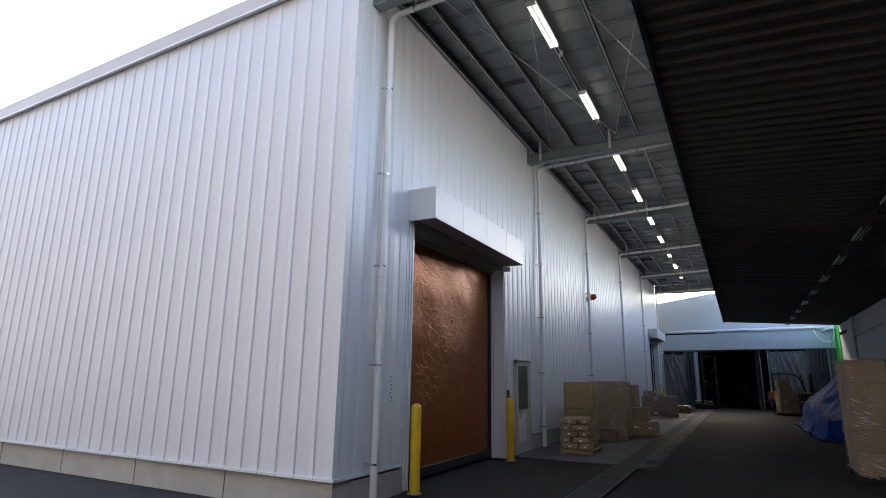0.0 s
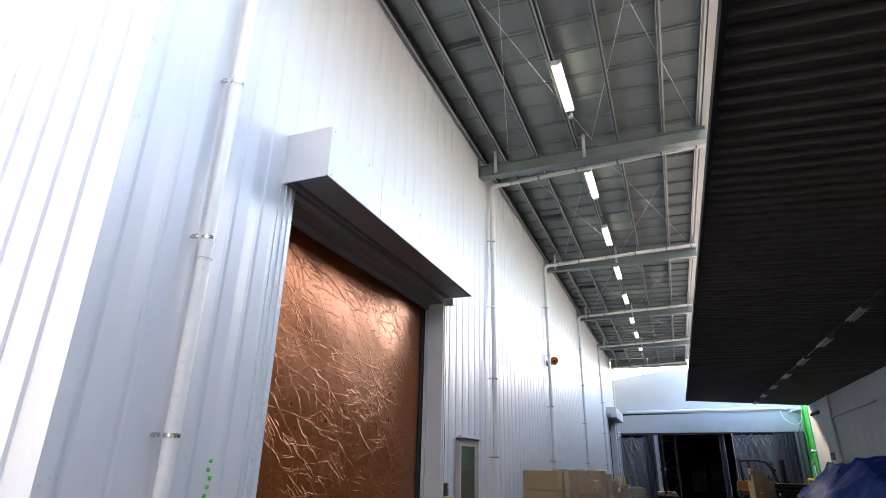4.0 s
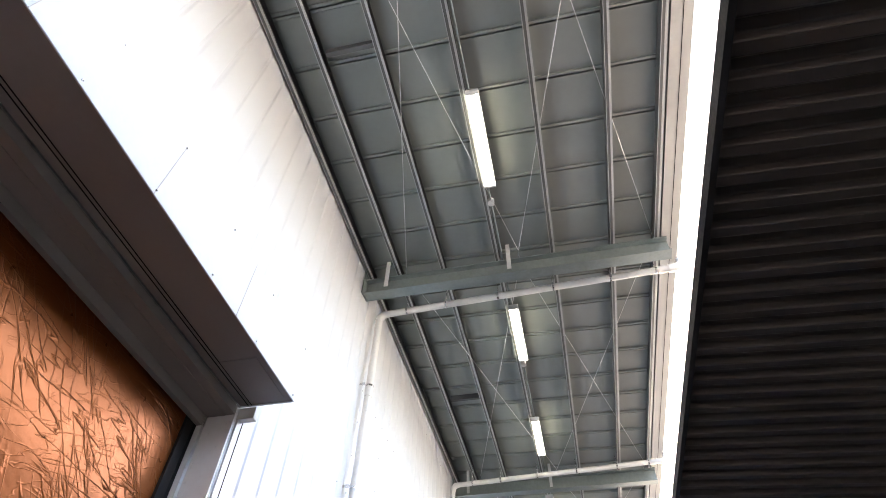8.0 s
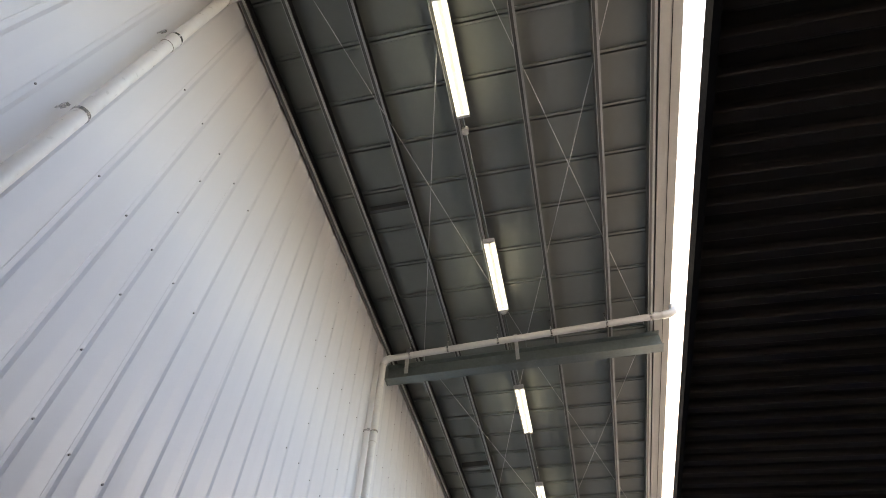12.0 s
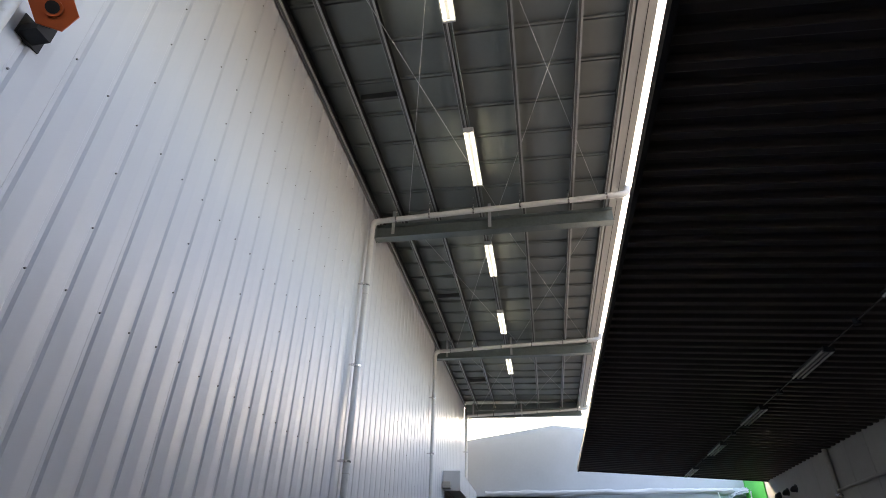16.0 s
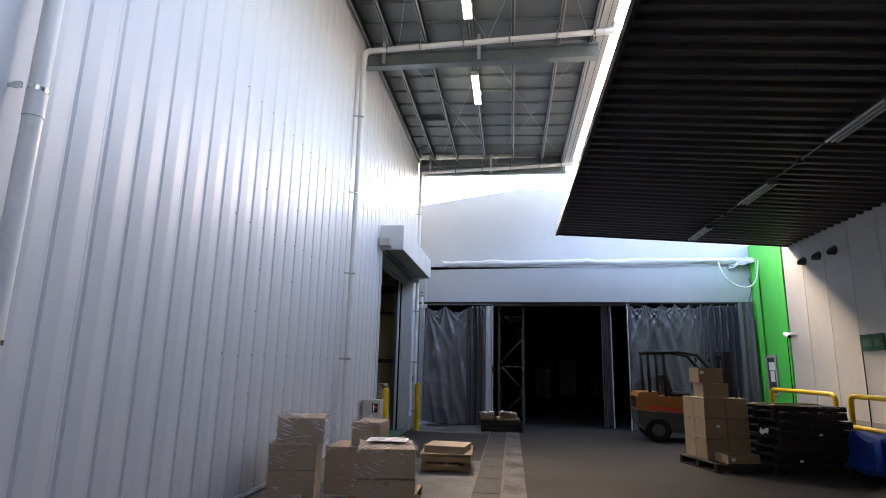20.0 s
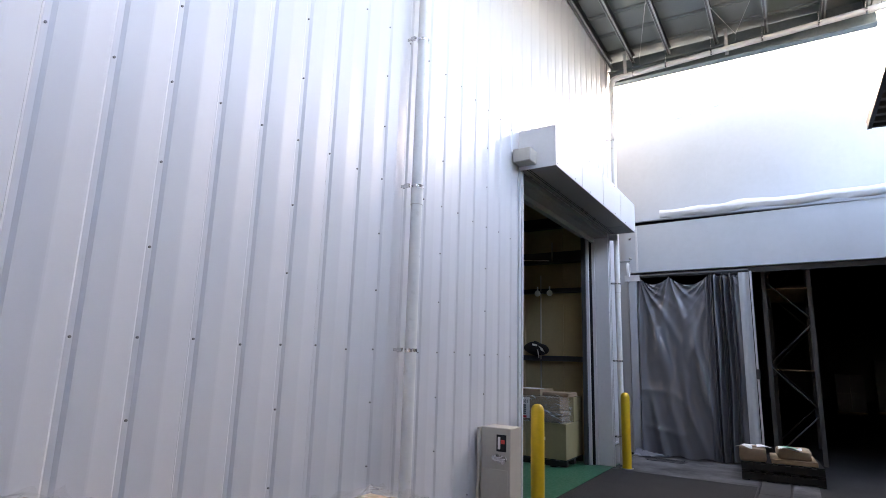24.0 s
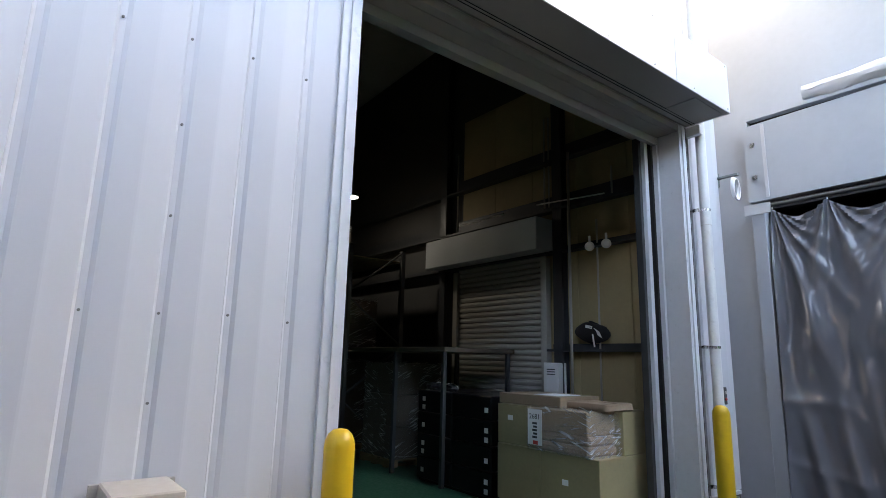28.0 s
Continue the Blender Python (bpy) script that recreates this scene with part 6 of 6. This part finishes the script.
for k in range(37):
    part("slat", Geo().profile([(0.02, 0.08 * k), (-0.006, 0.08 * k + 0.008), (-0.014, 0.08 * k + 0.04), (-0.006, 0.08 * k + 0.07), (0.02, 0.078 + 0.08 * k)], "x", 0.03, 1.87), GREYPAINT, shutter)
for x in (0.0, 1.87):
    part("guide_rail", Geo().box(x - 0.05, x + 0.05, -0.06, 0.03, 0, 2.9), GREYPAINT, shutter)
part("hood_box", Geo().box(-0.42, 2.02, -0.36, 0.03, 2.965, 3.41, 0.006), HOODMAT, shutter)
pipes = thing("conduit", (-1.81, NW - 0.2, 0), "thin steel conduits running down the tan wall", "conduit")
part("conduit_pipe", Geo().tube([(0, 0, 0.9), (0, 0, 4.25)], 0.018, 8), GREYPAINT, pipes)
part("conduit_pipe", Geo().tube([(0.32, 0.14, 0.9), (0.32, 0.14, 3.3)], 0.012, 8), GREYPAINT, pipes)
for x, za, zb in ((-2.46, 3.60, 4.95), (-0.55, 3.62, 4.95), (-0.47, 3.62, 4.95), (0.55, 3.55, 3.95)):
    part("conduit_pipe", Geo().tube([(x, 0.16, za), (x, 0.16, zb)], 0.012, 8), GREYPAINT, pipes)
part("conduit_pipe", Geo().tube([(-2.2, 0.0, 3.63), (-1.2, 0.0, 3.64)], 0.010, 8), WHITE, pipes)
part("conduit_pipe", Geo().tube([(-0.55, 0.0, 3.64), (0.55, 0.0, 3.56)], 0.010, 8), WHITE, pipes)
for x in (-1.50, -1.255):
    bell = thing("alarm_bell", (x, NW - 0.20, 2.93), "small white round fitting under the girt", "bell", "white fittings")
    part("dome", Geo().ball((0, 0, 0), (0.06, 0.06, 0.06)), WHITE, bell)
    part("stem", Geo().tube([(0, 0, 0.04), (0, 0, 0.13)], 0.015, 8), WHITE, bell)
bag = thing("sports_bag", (-1.52, NW - 0.09, 1.755), "black bag with white patches on the girt", "bag")
part("bag_body", Geo().sheet(lambda u, v: (0.25 * math.cos(2 * math.pi * u) * math.sin(math.pi * v) * (1 + 0.2 * noise.noise(Vector((u * 5, v * 5, 3)))) - 0.10 * (1 - math.cos(math.pi * v)) / 2, 0.065 * math.sin(2 * math.pi * u) * math.sin(math.pi * v) - 0.01, 0.125 - 0.125 * math.cos(math.pi * v) * (1 + 0.25 * noise.noise(Vector((u * 4, v * 3, 9))))), 22, 12), BLACKPLASTIC, bag)
part("white_patch", Geo().sheet(lambda u, v: (0.05 + 0.10 * u - 0.04 * v, -0.078 + 0.012 * math.cos(3 * u), 0.10 + 0.08 * v - 0.05 * u), 6, 4), WHITE, bag)
part("white_patch", Geo().sheet(lambda u, v: (-0.11 + 0.10 * u, -0.070 + 0.01 * v, 0.185 + 0.035 * v - 0.02 * u), 5, 3), WHITE, bag)
part("strap", Geo().tube([(0.0, -0.07, 0.10), (0.02, -0.085, 0.03), (0.03, -0.08, -0.05)], 0.010, 6), WHITE, bag)
wb = thing("wall_box", (-2.24, NW - 0.24, 1.06), "white wall box with small vents", "wall box")
part("case", Geo().box(0, 0.25, 0, 0.16, 0, 0.45, 0.01), WHITE, wb)
for k in range(3):
    part("vent_slot", B(0.06, 0.19, -0.002, 0.0, 0.30 + 0.03 * k, 0.312 + 0.03 * k), DARKGREY, wb)
big = thing("crated_boxes", (-1.78, 28.88, 0), "large olive-brown cardboard crates on a black pallet", "crates")
OLIVE = material("olive_cardboard", (0.30, 0.25, 0.135), 0.7, 0.0, 0.05, 30, 0.12, 2.0, 0.04, vary=0.05)
pallet(big, 1.28, 0.80, 0.01, BLACKPLASTIC, 0.12)
carton(big, 0.0, 0.585, 0.0, 0.78, 0.13, 0.675, "", mat=OLIVE)
carton(big, 0.59, 1.28, 0.0, 0.78, 0.13, 0.675, "", (0.4, 0.5), mat=OLIVE)
carton(big, 0.0, 0.52, 0.0, 0.78, 0.68, 1.075, "", (0.3, 0.6), mat=OLIVE)
carton(big, 0.53, 1.28, 0.38, 0.78, 0.68, 1.075, "", mat=OLIVE)
for k in range(2):
    part("wrapped_bundle", Geo().box(0.50 + 0.02 * k, 1.22, -0.06 + 0.01 * k, 0.37, 0.685 + 0.09 * k, 0.77 + 0.09 * k, 0.025), KRAFT, big)
part("wrapped_carton", Geo().box(0.535, 1.20, -0.055, 0.365, 0.865, 1.075, 0.008), CARD, big)
wrap(big, 0.50, 1.23, -0.065, 0.375, 0.68, 1.08, 55)
wrap(big, 0.51, 1.24, -0.070, 0.380, 0.68, 0.92, 57, False)
part("flat_carton", Geo().box(0.0, 0.84, 0.02, 0.62, 1.08, 1.185, 0.005), CARD, big)
part("paper_sheet", B(0.42, 0.74, 0.10, 0.45, 1.186, 1.19), WHITE, big)
part("flat_bundle", sack(0.82, 1.30, 0.10, 0.55, 1.08, 1.15, 61), KRAFT, big)
ticket = part("ticket", Geo().box(0.52, 0.70, -0.094, -0.090, 0.73, 1.06), WHITE, big, "white paper ticket with printed number")


def letters(text, size, at, mat, parent, name="lettering", turn=(90, 0, 0)):
    cu = bpy.data.curves.new(name, "FONT")
    cu.body, cu.size, cu.extrude, cu.align_x = text, size, 0.0008, "CENTER"
    tmp = new(name, cu)
    me = bpy.data.meshes.new_from_object(tmp.evaluated_get(bpy.context.evaluated_depsgraph_get()))
    bpy.data.objects.remove(tmp)
    me.materials.append(mat)
    ob = new(name, me)
    ob.parent = parent
    ob.matrix_basis = pose(*at, *turn)
    return ob


letters("2681", 0.07, (0.61, -0.095, 0.97), DARKGREY, ticket)
for k in range(5):
    part("print_bar", B(0.58 + 0.012 * (k % 2), 0.64, -0.0965, -0.095, 0.92 - 0.032 * k, 0.94 - 0.032 * k), DARKGREY, ticket)
part("red_seal", B(0.59, 0.65, -0.0965, -0.095, 0.735, 0.77), RED, ticket)
DRAWERBLACK = material("glossy_black_plastic", (0.006, 0.006, 0.007), 0.4, 0.0, 0.05, 30, 0.1, 2, spec=0.2)
blk = thing("drawer_stack", (-3.40, 29.0, 0.01), "stacked black plastic drawers with white labels", "drawers")
for i in range(2):
    for k in range(4):
        d = part("drawer", Geo().box(0.70 * i, 0.70 * i + 0.69, 0, 0.95, 0.04 + 0.27 * k, 0.04 + 0.27 * k + 0.26, 0.012), DRAWERBLACK, blk)
        at = 0.10 if i == 0 else 1.28
        for z in (0.07, 0.17) if (i + k) % 2 else (0.12,):
            part("paper_label", B(at, at + 0.06, -0.004, -0.001, z + 0.27 * k, z + 0.27 * k + 0.055), WHITE, d)
part("pallet_base", B(0, 1.39, 0.05, 0.9, 0, 0.038), BLACKPLASTIC, blk)
cloth = thing("work_gloves", (-3.35, 29.1, 1.122), "crumpled white and dark gloves on the black drawers", "gloves")
for k in range(6):
    cx, cy = 0.09 * k, 0.10 + 0.07 * math.sin(k * 2.3)
    part("glove", Geo().sheet(lambda u, v: (cx + 0.10 * math.cos(2 * math.pi * u) * math.sin(math.pi * v) * (1 + 0.5 * noise.noise(Vector((u * 6 + k, v * 6, k)))), cy + 0.08 * math.sin(2 * math.pi * u) * math.sin(math.pi * v) * (1 + 0.5 * noise.noise(Vector((u * 6, v * 6 + k, 1)))), max(0.002, 0.045 - 0.05 * math.cos(math.pi * v) + 0.02 * noise.noise(Vector((u * 9, v * 9, k))))), 18, 10), WHITE if k in (1, 4) else DARKGREY, cloth)
rack(-7.7, 28.75, 2.6, 1.0, 3.3)
rack(-10.4, 28.75, 2.6, 1.0, 3.3)
for x, y in ((-5.0, 29.1), (-6.6, 29.1), (-7.5, 29.1)):
    q = thing("wrapped_carton_stack", (x, y, 0.01), "film-wrapped brown cartons in the dim warehouse", "pallet load", "cartons in the warehouse")
    pallet(q, 0.9, 0.9, 0, WOOD, 0.12)
    for k in range(3):
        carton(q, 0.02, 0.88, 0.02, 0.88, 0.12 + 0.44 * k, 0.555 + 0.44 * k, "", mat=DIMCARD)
    wrap(q, 0.02, 0.88, 0.02, 0.88, 0.12, 1.44, x)
bay = thing("high_bay_lamp", (-5.50, 29.0, 4.21), "small lit high-bay lamp far inside the warehouse", "lamp")
part("lamp_head", Geo().tube([(0, 0, 0), (0, 0, 0.08)], [0.10, 0.06], 14), DARKGREY, bay)
part("lamp_face", Geo().tube([(0, 0, -0.012), (0, 0, -0.002)], 0.085, 14), lamp_material("lit_high_bay", (1.0, 0.98, 0.94), 4.0), bay)
part("lamp_rod", Geo().tube([(0, 0, 0.08), (0, 0, 3.0)], 0.01, 6), DARKGREY, bay)

for x, z in ((-7.45, 1.64), (-6.5, 1.64), (-7.6, 3.14)):
    q = thing("wrapped_carton_stack", (x, 28.85, z), "film-wrapped cartons on a rack shelf", "pallet load", "cartons on racks")
    for k in range(2):
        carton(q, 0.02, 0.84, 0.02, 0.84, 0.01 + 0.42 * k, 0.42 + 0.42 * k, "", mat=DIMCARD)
    wrap(q, 0.02, 0.84, 0.02, 0.84, 0.01, 0.86, x + z)
lowrack = thing("shelf_stand", (-5.57, 28.95, 0.01), "low steel stand with a board over wrapped cartons", "shelf")
for x in (0.0, 1.62, 2.70):
    for y in (0.0, 1.1):
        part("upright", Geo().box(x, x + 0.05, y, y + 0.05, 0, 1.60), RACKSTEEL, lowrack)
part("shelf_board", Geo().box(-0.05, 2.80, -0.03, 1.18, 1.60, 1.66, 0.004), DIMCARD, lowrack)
